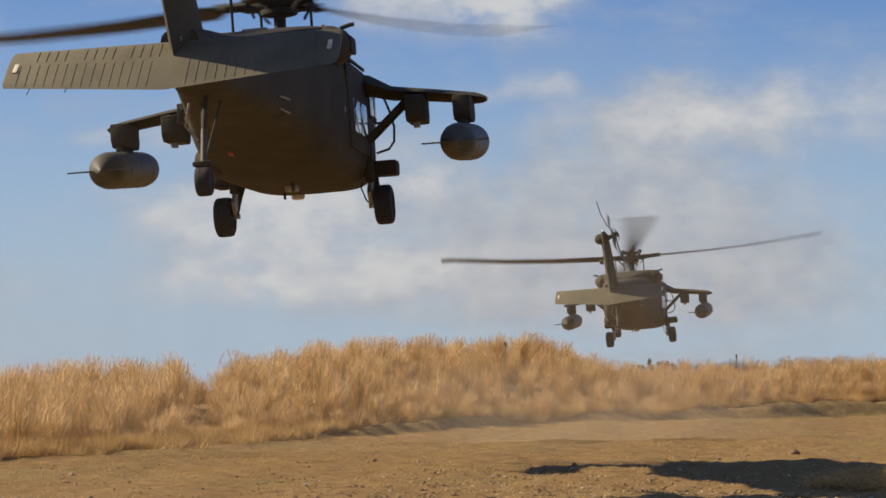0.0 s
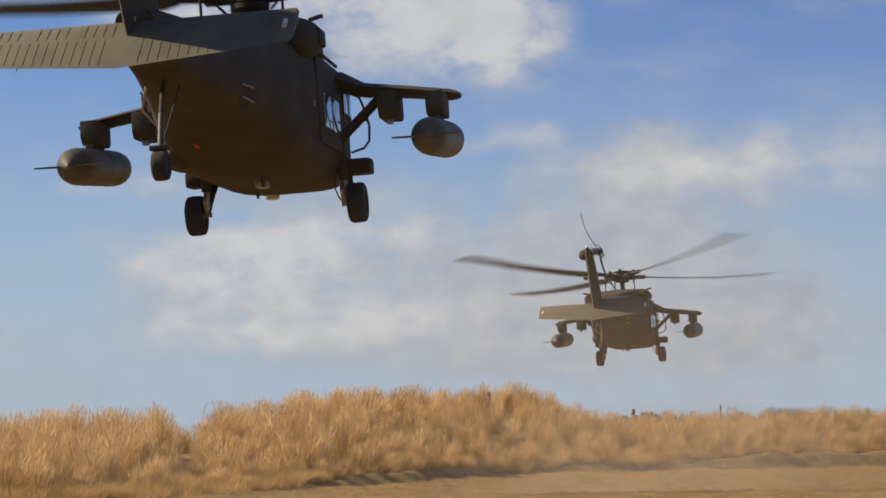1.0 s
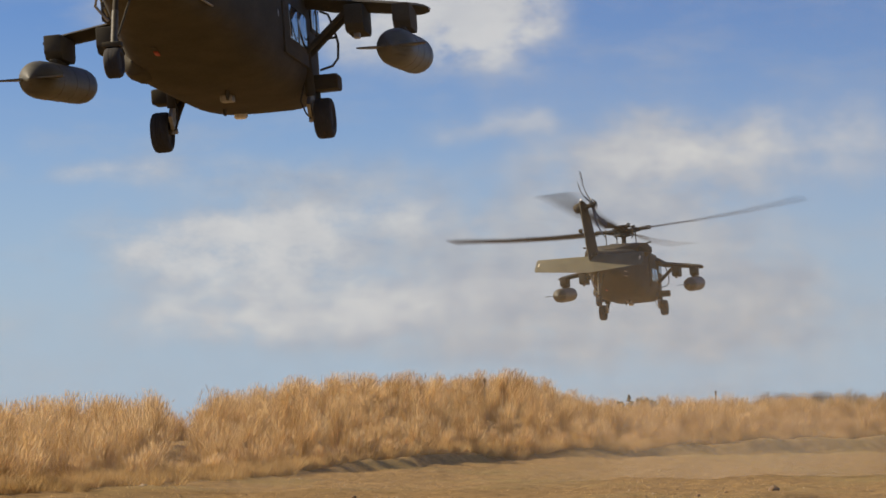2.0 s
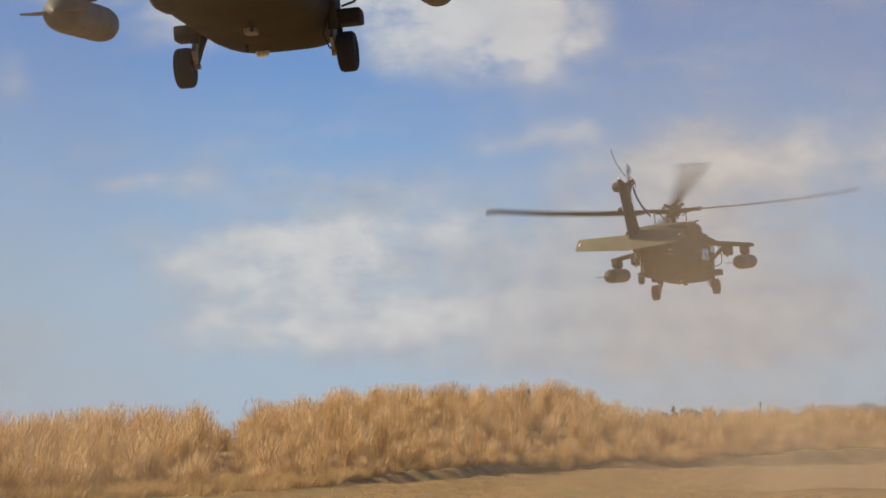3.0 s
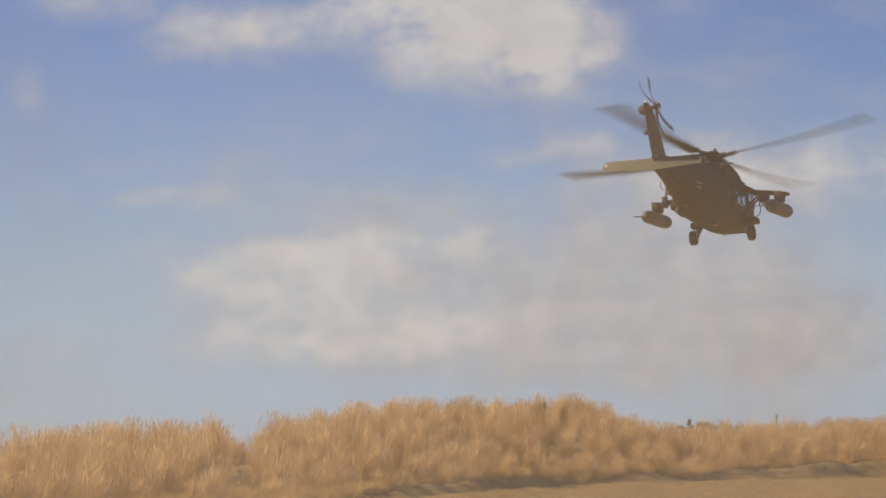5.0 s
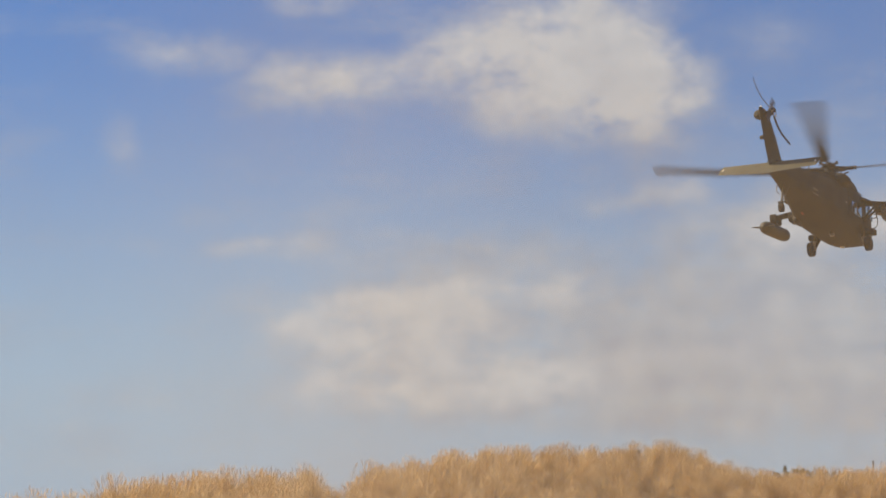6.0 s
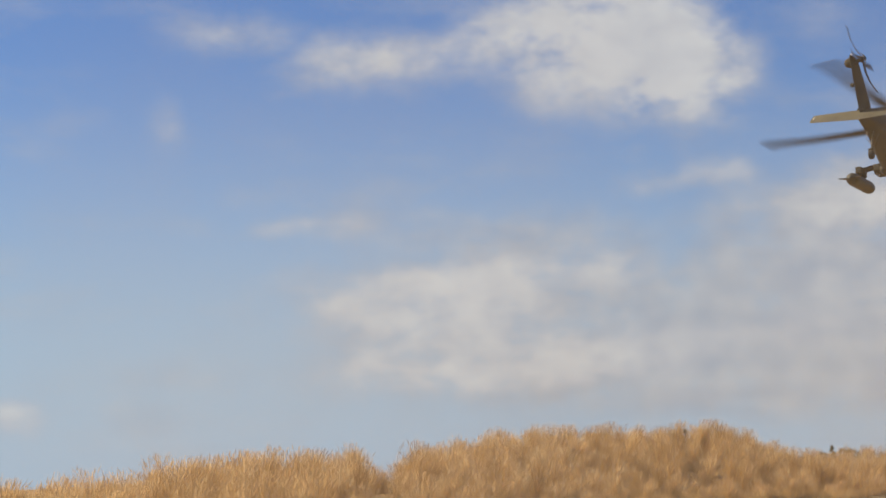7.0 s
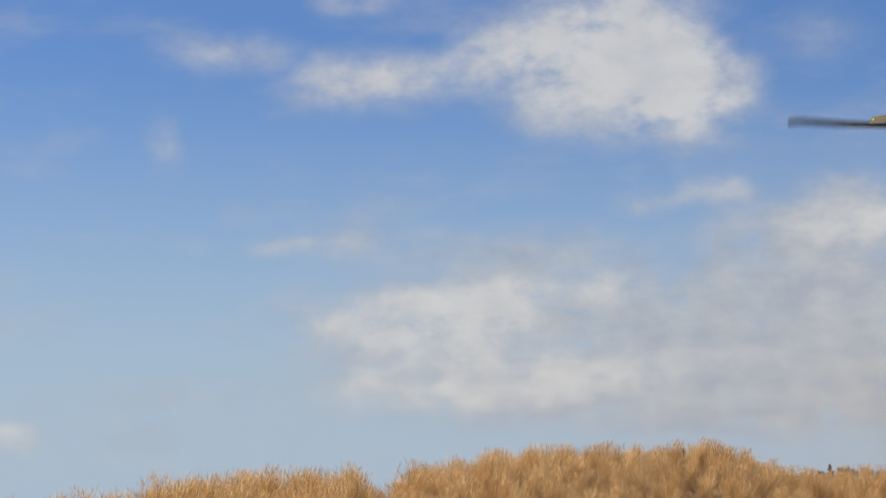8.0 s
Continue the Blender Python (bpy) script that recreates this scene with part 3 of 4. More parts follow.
def make_marker(k, s, z1):
    y = float(edge_at(np.array(k), s))
    top = tagged(new("marker_stake"), "small dark field marker with a white patch, in grass", "marker")
    g = float(land_height(k * y, y))
    top.location = (k * y, y, g)
    part("stake", tube([(0, 0, -0.2), (0, 0, (z1 - g) * 0.5), (0.01, 0, z1 - g)], 0.018, 8), WOOD, top)
    part("board", box(-0.05, 0.05, -0.045, -0.015, z1 - g - 0.12, z1 - g + 0.02, 0.012), WOOD, top, "small dark board")
    part("patch", box(-0.08, -0.02, -0.055, -0.03, z1 - g - 0.16, z1 - g - 0.09, 0.012), LAMP, top, "white patch")


# ---------------------------------------------------------------- helicopter
def section_height(t, thick):
    """Half thickness of the wing section at the fraction t of its chord."""
    return max(2 * thick * (1.48 * math.sqrt(t) - 0.63 * t - 1.76 * t * t + 1.42 * t ** 3 - 0.51 * t ** 4), 0.002)


def airfoil(chord, thick, n=9):
    """Rounded wing section: points (along the chord from the leading edge, height)."""
    top = []
    for i in range(n + 1):
        t = (1 - math.cos(math.pi * i / n)) / 2
        h = thick * (1.48 * math.sqrt(t) - 0.63 * t - 1.76 * t * t + 1.42 * t ** 3 - 0.51 * t ** 4)
        top.append((t * chord, max(2 * h, 0.002)))
    return top + [(x, -z) for x, z in reversed(top[1:-1])]


def make_wheel(name, parent, at, radius, width, label=""):
    hub = part(name, lathe([(-width * 0.3, radius * 0.2), (-width * 0.3, radius * 0.55), (-width * 0.12, radius * 0.5), (width * 0.12, radius * 0.5),
                            (width * 0.3, radius * 0.55), (width * 0.3, radius * 0.2)], "X", 24), STEEL, parent, label)
    hub.location = at
    w, r = width / 2, radius
    prof = [(-w * 0.75, r * 0.55), (-w * 0.98, r * 0.68), (-w, r * 0.82), (-w * 0.86, r * 0.94), (-w * 0.6, r * 0.99), (-w * 0.3, r), (-w * 0.24, r * 0.975),
            (-w * 0.18, r), (w * 0.18, r), (w * 0.24, r * 0.975), (w * 0.3, r), (w * 0.6, r * 0.99), (w * 0.86, r * 0.94), (w, r * 0.82), (w * 0.98, r * 0.68), (w * 0.75, r * 0.55)]
    part("tyre", lathe(prof, "X", 32), RUBBER, hub, "dark ribbed rubber tyre")
    return hub


def blade_mesh(radius, root, chord, thick, sweep, twist=8.0, coned=0.0, pitch=0.0):
    """A rotor blade along +x with a swept tip."""
    rings = []
    for f in (0.0, 0.04, 0.3, 0.6, 0.93, 0.965, 1.0):
        x = root + (radius - root) * f
        c = chord * (1.0 if f > 0.03 else 0.55) * (0.8 if f == 1.0 else 1.0)
        back = sweep * max(0.0, (f - 0.93) / 0.07)
        tw = radians(pitch + twist * (0.75 - f))
        z0 = math.tan(radians(coned)) * x + 0.10 * math.sin(math.pi * f) * -1.0
        ring = []
        for a, h in airfoil(c, thick if f > 0.03 else thick * 1.6, 6):
            a = c * 0.28 - a - back
            ring.append((x, a * math.cos(tw) - h * math.sin(tw), z0 + a * math.sin(tw) + h * math.cos(tw)))
        rings.append(ring)
    return loft(rings)


def make_helicopter():
    heli = tagged(new("helicopter"), "dark olive military utility helicopter with stub wings and fuel tanks, flying", "helicopter", "helicopters taking off")
    # body: nose, cabin, tapering tail boom
    body = [(4.42, 0.10, 0.22, 0.52), (4.32, 0.34, 0.06, 0.76), (4.0, 0.66, -0.10, 1.02), (3.5, 0.92, -0.20, 1.22), (3.1, 1.02, -0.24, 1.50), (2.55, 1.12, -0.27, 1.82),
            (2.0, 1.17, -0.28, 1.88), (0.5, 1.18, -0.28, 1.88), (-1.3, 1.18, -0.27, 1.88), (-1.75, 1.17, -0.24, 1.86), (-2.5, 1.12, -0.12, 1.82), (-3.3, 1.03, 0.06, 1.76),
            (-4.1, 0.90, 0.22, 1.68), (-5.4, 0.70, 0.38, 1.56), (-7.0, 0.46, 0.52, 1.42), (-8.3, 0.34, 0.66, 1.34), (-8.75, 0.26, 0.76, 1.28)]
    part("fuselage", loft([sect(w, a, b, y, 36, 0.42 if y > -2 else 0.52) for y, w, a, b in body]), OLIVE, heli)
    # wide engine deck over the cabin, tapering aft into the boom
    deck = [(2.05, 0.40, 1.72, 1.86), (1.6, 0.74, 1.68, 1.98), (1.1, 0.98, 1.66, 2.05), (0.2, 1.10, 1.62, 2.09), (-0.9, 1.17, 1.58, 2.10), (-1.7, 1.16, 1.54, 2.08),
            (-2.3, 1.06, 1.50, 2.03), (-2.9, 0.86, 1.46, 1.95), (-3.6, 0.58, 1.44, 1.83), (-4.6, 0.26, 1.42, 1.66)]
    dk = part("engine_deck", loft([sect(w, a, b, y, 36, 0.36) for y, w, a, b in deck]), OLIVE, heli)
    part("gearbox_hump", loft([sect(w, 1.9, b, y, 24, 0.6) for y, w, b in ((1.3, 0.2, 2.05), (0.9, 0.42, 2.12), (0.0, 0.5, 2.17), (-0.9, 0.42, 2.14), (-1.7, 0.2, 2.08))]), OLIVE, dk)
    part("deck_hatch", box(-0.28, 0.12, -2.2, -1.75, 2.03, 2.075, 0.02), STEEL, dk, "bare metal hatch")
    for x in (-0.95, 0.95):
        part("cowl_latch", box(x - 0.05, x + 0.05, -0.4, -0.3, 2.04, 2.11, 0.01), STEEL, dk)
    for sx in (-1, 1):
        part("intake_ring", lathe([(1.05, 0.17), (1.32, 0.19), (1.34, 0.14), (1.05, 0.11)], "Y", 20, (sx * 0.72, 0, 1.94)), STEEL, heli)
        # exhaust suppressor, turned outwards
        ex = []
        for y, cx, r1, zc, r2 in ((-0.7, 0.93, 0.26, 1.80, 0.24), (-1.2, 1.00, 0.32, 1.76, 0.29), (-1.75, 1.06, 0.34, 1.73, 0.32), (-2.2, 1.07, 0.31, 1.71, 0.30), (-2.42, 1.07, 0.23, 1.70, 0.23), (-2.54, 1.06, 0.12, 1.69, 0.12)):
            ex.append([(sx * cx + math.cos(2 * math.pi * k / 24) * r1, y, zc + math.sin(2 * math.pi * k / 24) * r2) for k in range(24)])
        exh = part("exhaust_suppressor", loft(ex), OLIVE, heli)
        part("exhaust_mouth", box(sx * 1.36 - 0.05, sx * 1.36 + 0.05, -2.05, -1.45, 1.60, 1.86, 0.04), DARK, exh, "soot-black exhaust opening")
        part("bleed_pipe", tube([(sx * 1.25, -2.0, 1.98), (sx * 1.42, -2.02, 2.02), (sx * 1.47, -2.02, 2.02)], 0.035, 8), OLIVE, exh)
        # cockpit and gunner windows, cabin door
        for name, y0, y1, z0, z1 in (("gunner_window", 1.52, 2.02, 0.86, 1.48), ("gunner_window", 2.08, 2.42, 0.86, 1.46), ("cockpit_window", 2.62, 3.08, 0.80, 1.38)):
            x = sx * (1.165 if y1 < 2.5 else 1.06)
            fr = part(name, box(x - 0.025, x + 0.025, y0, y1, z0, z1, 0.015), OLIVE, heli)
            part("pane", box(x + sx * 0.028 - 0.006, x + sx * 0.028 + 0.006, y0 + 0.05, y1 - 0.05, z0 + 0.06, z1 - 0.06, 0.004), GLASS, fr, "glossy window pane")
        door = part("cabin_door", box(sx * 1.185 - 0.02, sx * 1.185 + 0.02, -1.25, 0.95, 0.18, 1.55, 0.015), OLIVE, heli)
        for y0 in (-0.78, 0.08):
            part("pane", box(sx * 1.212 - 0.006, sx * 1.212 + 0.006, y0, y0 + 0.74, 0.46, 1.0, 0.004), GLASS, door, "glossy window pane")
        part("door_rail", box(sx * 1.19 - 0.02, sx * 1.19 + 0.02, -2.0, 1.0, 1.60, 1.65, 0.01), OLIVE, heli)
        # stub wing: root fairing, spar, pylons, braces
        rings = []
        for x, y0, y1, zc, th in ((0.85, 0.55, 1.75, 1.42, 0.20), (1.25, 0.60, 1.65, 1.38, 0.19), (1.62, 0.66, 1.52, 1.22, 0.125), (2.3, 0.70, 1.45, 1.13, 0.11), (3.02, 0.74, 1.40, 1.02, 0.10), (3.14, 0.80, 1.33, 1.00, 0.075), (3.22, 0.92, 1.2, 0.985, 0.04)):
            rings.append([(sx * x, y1 - a, zc + h) for a, h in airfoil(y1 - y0, th * 0.97, 7)])
        wing = part("stub_wing", loft(rings), OLIVE, heli)
        part("tip_light", lathe([(0, 0.0), (0.02, 0.03), (0.07, 0.025), (0.09, 0.005)], "X", 10, (sx * 3.2 - 0.04, 1.05, 0.985)), LAMP, wing)
        for y in (0.86, 1.28):
            part("brace", tube([(sx * 1.12, y, 0.38), (sx * 1.95, y + 0.02, 1.12)], 0.048, 10), OLIVE, wing)
        for x, y0, y1, z0, z1, hw in ((2.05, 0.45, 1.5, 0.66, 1.10, 0.155), (2.86, 0.15, 1.15, 0.60, 1.0, 0.145)):
            prof = [(y0 + 0.10, z0), (y1 - 0.12, z0), (y1 - 0.03, z0 + 0.08), (y1, z1), (y0 + 0.02, z1), (y0, z0 + 0.12)]
            py = part("weapon_pylon", slab([(a, b) for a, b in prof], "X", sx * x - hw, sx * x + hw, 0.03), OLIVE, wing)
            part("sway_brace", box(sx * x - 0.05, sx * x + 0.05, y0 + 0.25, y0 + 0.4, z0 - 0.09, z0 + 0.02, 0.01), STEEL, py)
        # drop tank with its rear fins
        L = 1.85
        tk = []
        for i in range(19):
            f = i / 18
            yy = 0.48 - L + 2 * L * f
            u = abs(2 * f - 1)
            r = 0.305 * math.sqrt(max(0.0, 1 - max(0.0, (u - 0.6) / 0.4) ** 2.5)) if u > 0.6 else 0.305
            tk.append((yy, max(r, 0.012)))
        tank = part("fuel_tank", lathe(tk, "Y", 36, (sx * 2.86, 0, 0.245)), TANK_PAINT, heli, "smooth grey-green drop tank")
        tank.matrix_basis = Matrix.Translation((0, 0.5, 0.245)) @ pose(0, 0, 0, 4) @ Matrix.Translation((0, -0.5, -0.245))
        for yy in (-0.35, 0.48, 1.3):
            part("weld_band", lathe([(yy - 0.02, 0.300), (yy - 0.015, 0.309), (yy + 0.015, 0.309), (yy + 0.02, 0.300)], "Y", 36, (sx * 2.86, 0, 0.245)), TANK_PAINT, tank)
        part("lug_rail", box(sx * 2.86 - 0.06, sx * 2.86 + 0.06, 0.15, 1.0, 0.53, 0.62, 0.015), OLIVE, tank)
        for s2 in (-1, 1):
            c = sx * 2.86
            part("fin", slab([(c + s2 * 0.12, -1.34), (c + s2 * 0.26, -0.85), (c + s2 * 0.52, -1.22), (c + s2 * 0.54, -1.40)], "Z", 0.235, 0.258), TANK_PAINT, tank)
        # main gear: drag beam, shock strut, axle, wheel, step
        part("drag_beam", tube([(sx * 1.10, 2.05, 0.16), (sx * 1.18, 1.6, -0.28), (sx * 1.2, 1.17, -0.62)], 0.075, 12), OLIVE, heli)
        st = part("shock_strut", tube([(sx * 1.13, 1.05, 0.72), (sx * 1.15, 1.10, 0.05), (sx * 1.16, 1.15, -0.25)], 0.085, 14), OLIVE, heli)
        part("piston", tube([(sx * 1.16, 1.15, -0.22), (sx * 1.18, 1.17, -0.68)], 0.052, 14), STEEL, st, "bare steel oleo piston")
        part("axle", tube([(sx * 1.1, 1.17, -0.64), (sx * 1.42, 1.17, -0.64)], 0.045, 12), STEEL, st)
        part("torque_link", slab([(1.0, -0.28), (0.86, -0.42), (1.02, -0.62), (1.10, -0.60), (0.96, -0.42), (1.08, -0.28)], "X", sx * 1.15 - 0.03, sx * 1.15 + 0.03), STEEL, st)
        part("brake_line", tube([(sx * 1.08, 0.98, -0.1), (sx * 1.02, 0.92, -0.35), (sx * 1.08, 1.02, -0.55), (sx * 1.14, 1.1, -0.62)], 0.014, 6), RUBBER, st)
        make_wheel("main_wheel", heli, (sx * 1.36, 1.17, -0.64), 0.335, 0.30)
        part("step_fairing", box(sx * 1.36 - 0.22, sx * 1.36 + 0.22, 1.45, 1.95, -0.13, 0.13, 0.05), OLIVE, heli)
        part("step_arm", tube([(sx * 1.05, 1.7, 0.05), (sx * 1.3, 1.7, 0.0)], 0.05, 10), OLIVE, heli)
        # looped pipe in front of the wing
        part("air_data_tube", tube([(sx * 1.18, 2.6, 1.35), (sx * 1.32, 2.62, 1.28), (sx * 1.40, 2.62, 1.05), (sx * 1.46, 2.62, 0.78), (sx * 1.44, 2.62, 0.52), (sx * 1.34, 2.62, 0.40), (sx * 1.12, 2.6, 0.34)], 0.022, 8), OLIVE, heli)
        part("grab_bar", tube([(sx * 1.1, 2.62, 0.86), (sx * 1.42, 2.62, 0.88)], 0.022, 8), OLIVE, heli)
        # rear flank details
        for p0, p1 in (((0.735, -5.32, 0.65), (0.80, -4.84, 0.64)), ((0.70, -5.15, 0.49), (0.765, -4.70, 0.45))):
            part("hand_hold", tube([(sx * p0[0], *p0[1:]), (sx * p1[0], *p1[1:])], 0.016, 8), PALE_OLIVE, heli, "worn pale grab bar")
        part("fuel_cap", lathe([(-0.01, 0.07), (0.02, 0.07), (0.025, 0.05)], "X", 16, (sx * 1.15, -1.55, 0.75)), STEEL, heli)
    # windscreens
    for x0, x1 in ((-0.86, -0.32), (-0.25, 0.25), (0.32, 0.86)):
        bm = slab([(3.52, 1.26), (2.72, 1.80), (2.70, 1.77), (3.50, 1.23)], "X", x0, x1)
        part("windscreen", bm, GLASS, heli, "curved dark windscreen")
    # belly: skids of antennas, lamp, hook
    part("belly_antenna", slab([(-0.5, -0.26), (-0.62, -0.42), (-0.72, -0.42), (-0.75, -0.26)], "X", 0.1, 0.13), OLIVE, heli)
    part("belly_antenna", slab([(1.9, -0.26), (1.85, -0.38), (1.76, -0.38), (1.72, -0.26)], "X", -0.43, -0.40), OLIVE, heli)
    part("landing_lamp", lathe([(-0.08, 0.09), (-0.05, 0.12), (0.02, 0.12)], "Z", 16, (-0.35, 2.9, -0.25)), LAMP, heli)
    part("cargo_hook", box(-0.1, 0.1, -0.2, 0.1, -0.38, -0.25, 0.03), STEEL, heli)
    # equipment on the lower left flank
    part("dispenser_box", box(-1.12, -0.86, -3.6, -3.2, 0.55, 0.85, 0.02), OLIVE, heli)
    tag = part("warning_tag", box(-0.045, 0.045, -0.09, 0.09, -0.012, 0.012, 0.004), OLIVE, heli, "small olive panel")
    tag.matrix_basis = pose(-0.40, -3.44, 0.098, -11.5, 8, 0)
    part("warning_mark", box(-0.03, 0.04, 0.11, 0.28, -0.02, 0.012, 0.004), RED, tag, "small red panel")
    part("flank_pod", lathe([(-2.6, 0.03), (-2.45, 0.2), (-2.1, 0.26), (-1.7, 0.25), (-1.4, 0.12)], "Y", 20, (-0.92, 0, 0.06)), OLIVE, heli)
    # tail gear
    tg = part("tail_strut", tube([(0, -7.05, 0.74), (0, -7.45, 0.15), (0, -7.72, -0.45)], 0.038, 12), OLIVE, heli)
    part("drag_link", tube([(0.16, -6.6, 0.72), (0.03, -7.55, -0.28)], 0.015, 8), OLIVE, tg)
    part("drag_link", tube([(-0.16, -6.6, 0.72), (-0.03, -7.55, -0.28)], 0.015, 8), OLIVE, tg)
    part("tie_down", tube([(-0.05, -7.7, -0.1), (-0.2, -7.75, 0.1), (-0.12, -7.8, 0.4)], 0.02, 6), STEEL, tg)
    part("tail_oleo", tube([(0, -7.49, 0.06), (0, -7.58, -0.14), (0, -7.70, -0.42)], 0.045, 12), TANK_PAINT, tg, "worn grey-green oleo")
    part("fork", box(-0.13, 0.13, -7.84, -7.70, -0.46, -0.39, 0.02), OLIVE, tg)
    make_wheel("tail_wheel", heli, (0, -7.75, -0.66), 0.205, 0.21)
    # tail pylon, canted aft
    rings = []
    for z, le, te, th in ((0.86, -7.5, -9.25, 0.20), (1.2, -7.6, -9.48, 0.20), (1.5, -7.85, -9.68, 0.185), (2.2, -8.4, -10.0, 0.17), (2.85, -9.15, -10.32, 0.16), (3.12, -9.55, -10.42, 0.15), (3.22, -9.80, -10.36, 0.08)):
        rings.append([(h * 1.07, le - a, z) for a, h in airfoil(le - te, th, 8)])
    pylon = part("tail_pylon", loft(rings), OLIVE, heli)
    part("gearbox_bulb", lathe([(-0.31, 0.02), (-0.29, 0.1), (-0.22, 0.18), (-0.1, 0.215), (0.08, 0.2), (0.2, 0.14)], "X", 20, (-0.06, -9.95, 2.97)), OLIVE, pylon)
    part("side_lamp", lathe([(-0.12, 0.03), (-0.08, 0.08), (0.04, 0.1)], "X", 16, (-0.2, -9.45, 2.1)), OLIVE, pylon)
    part("beacon", lathe([(0, 0.06), (0.08, 0.055), (0.13, 0.02)], "Z", 14, (0, -10.1, 3.2)), LAMP, pylon, "clear tail beacon")
    part("beacon_post", tube([(0, -10.1, 3.18), (0, -10.1, 3.24)], 0.07, 10), OLIVE, pylon)
    # stabilator, trailing edge down
    rings = []
    for x, c in ((-2.19, 0.78), (-2.15, 0.98), (0, 1.36), (2.15, 0.98), (2.19, 0.78)):
        lead = 0.34 if abs(x) < 2.17 else 0.26
        th = 0.055 if abs(x) < 2.17 else 0.03
        rings.append([(x, lead - a, h) for a, h in airfoil(c, th, 8)])
    stab = part("stabilator", loft(rings), OLIVE_SUNLIT, heli, "ribbed olive tailplane, trailing edge down")
    stab.matrix_basis = pose(-0.02, -9.08, 0.93, 33, 0.5, 0)
    spans = [(-2.0 + 0.125 * i, 0.46, 0.94) for i in range(33)] + [(g - 0.19 + 0.125 * i, 0.10, 0.38) for g in (-1.62, -0.98, -0.36, 0.5, 1.1, 1.7) for i in range(4)]
    for x, f0, f1 in spans:
        if abs(x) > 0.15:
            c = 1.36 - 0.38 * abs(x) / 2.15
            line = [(x, 0.34 - f * c, section_height(f, 0.055)) for f in (f0, f0 * 0.67 + f1 * 0.33, f0 * 0.33 + f1 * 0.67, f1)]
            part("rib", tube(line, 0.007, 6), OLIVE_SUNLIT, stab)
    part("tip_marking", box(-2.09, -2.03, -0.30, -0.06, 0.036, 0.056, 0.004), CREAM, stab, "pale formation light strip")
    part("tip_marking", box(2.03, 2.09, -0.30, -0.06, 0.036, 0.056, 0.004), CREAM, stab, "pale formation light strip")
    part("static_wick", tube([(-1.8, -0.66, -0.01), (-1.82, -0.80, -0.03)], 0.006, 5), BLACK, stab)
    part("static_wick", tube([(-1.3, -0.68, -0.01), (-1.32, -0.82, -0.03)], 0.006, 5), BLACK, stab)
    act = part("actuator", tube([(0.0, -8.72, 1.32), (0.06, -9.12, 1.1)], 0.04, 10), STEEL, heli)
    # aerials on the deck
    for x, y, z1 in ((-0.55, -1.4, 2.78), (0.45, 0.5, 2.74), (-0.4, 0.55, 2.70)):
        part("deck_aerial", tube([(x, y, 1.95), (x, y, z1)], 0.024, 8), OLIVE, heli)
    part("mast_fairing", lathe([(2.02, 0.34), (2.14, 0.28), (2.22, 0.15)], "Z", 24), OLIVE, heli)
    part("formation_light", box(0.93, 0.99, -1.98, -1.70, 2.02, 2.065, 0.01), CREAM, heli, "pale formation light strip")
    # main rotor
    rotor = part("main_rotor", lathe([(-0.66, 0.10), (-0.24, 0.10), (-0.20, 0.30), (-0.12, 0.31), (-0.10, 0.18), (-0.07, 0.22), (0.08, 0.26), (0.14, 0.18), (0.2, 0.30), (0.25, 0.30), (0.28, 0.1)], "Z", 28), DARK, heli, "dark rotor head with four long blades")
    rotor.location = (0, 0, 2.74)
    for i in range(4):
        a = 90 * i
        m = pose(0, 0, 0, 0, 0, a)
        b = part("blade", blade_mesh(8.18, 1.15, 0.53, 0.027, 0.20, 8, 3.6, 10.0), BLACK, rotor, "long dark rotor blade with swept tip") if i == 0 else new("blade", first)
        first = b.data
        b.parent, b.matrix_basis = rotor, m
        bm = tube([(0.2, 0, 0.0), (0.5, 0, 0.02), (0.62, 0, 0.03)], 0.11, 12)
        tube([(0.6, 0, 0.035), (1.25, 0, 0.075)], 0.085, 12, bm)
        join(bm, box(0.45, 0.75, -0.26, 0.10, -0.05, 0.08, 0.02))
        tube([(0.62, -0.24, 0.02), (0.36, -0.26, -0.26)], 0.025, 8, bm)
        tube([(0.5, 0.16, 0.03), (0.95, 0.14, 0.06)], 0.045, 10, bm)
        c = part("blade_cuff", bm, DARK, rotor)
        c.matrix_basis = m
        arm = part("vibration_arm", join(box(0.12, 0.55, -0.04, 0.04, 0.20, 0.25, 0.01), lathe([(0.16, 0.07), (0.29, 0.07)], "Z", 12, (0.52, 0, 0))), DARK, rotor)
        arm.matrix_basis = pose(0, 0, 0, 0, 0, a + 45)
    # tail rotor on its canted shaft
    shaft = part("tail_rotor_shaft", tube([(0.05, -9.93, 2.96), (0.42, -9.93, 3.08)], 0.09, 14), OLIVE, pylon)
    tail = part("tail_rotor", lathe([(-0.1, 0.08), (-0.08, 0.16), (0.02, 0.17), (0.06, 0.1), (0.14, 0.12), (0.18, 0.05)], "X", 20), DARK, heli, "canted four-bladed tail rotor")
    tail.matrix_basis = TAIL_SEAT
    for i in range(4):
        if i == 0:
            bm = blade_mesh(1.675, 0.2, 0.25, 0.016, 0.0, 10, 0.0, 6.0)
            bmesh.ops.transform(bm, matrix=Matrix(((0, 0, 1, 0), (0, 1, 0, 0), (-1, 0, 0, 0), (0, 0, 0, 1))), verts=bm.verts)
            b = part("tail_blade", bm, BLACK, tail)
            tb = b.data
        else:
            b = new("tail_blade", tb)
        b.parent, b.matrix_basis = tail, pose(0, 0, 0, 90 * i, 0, 0)
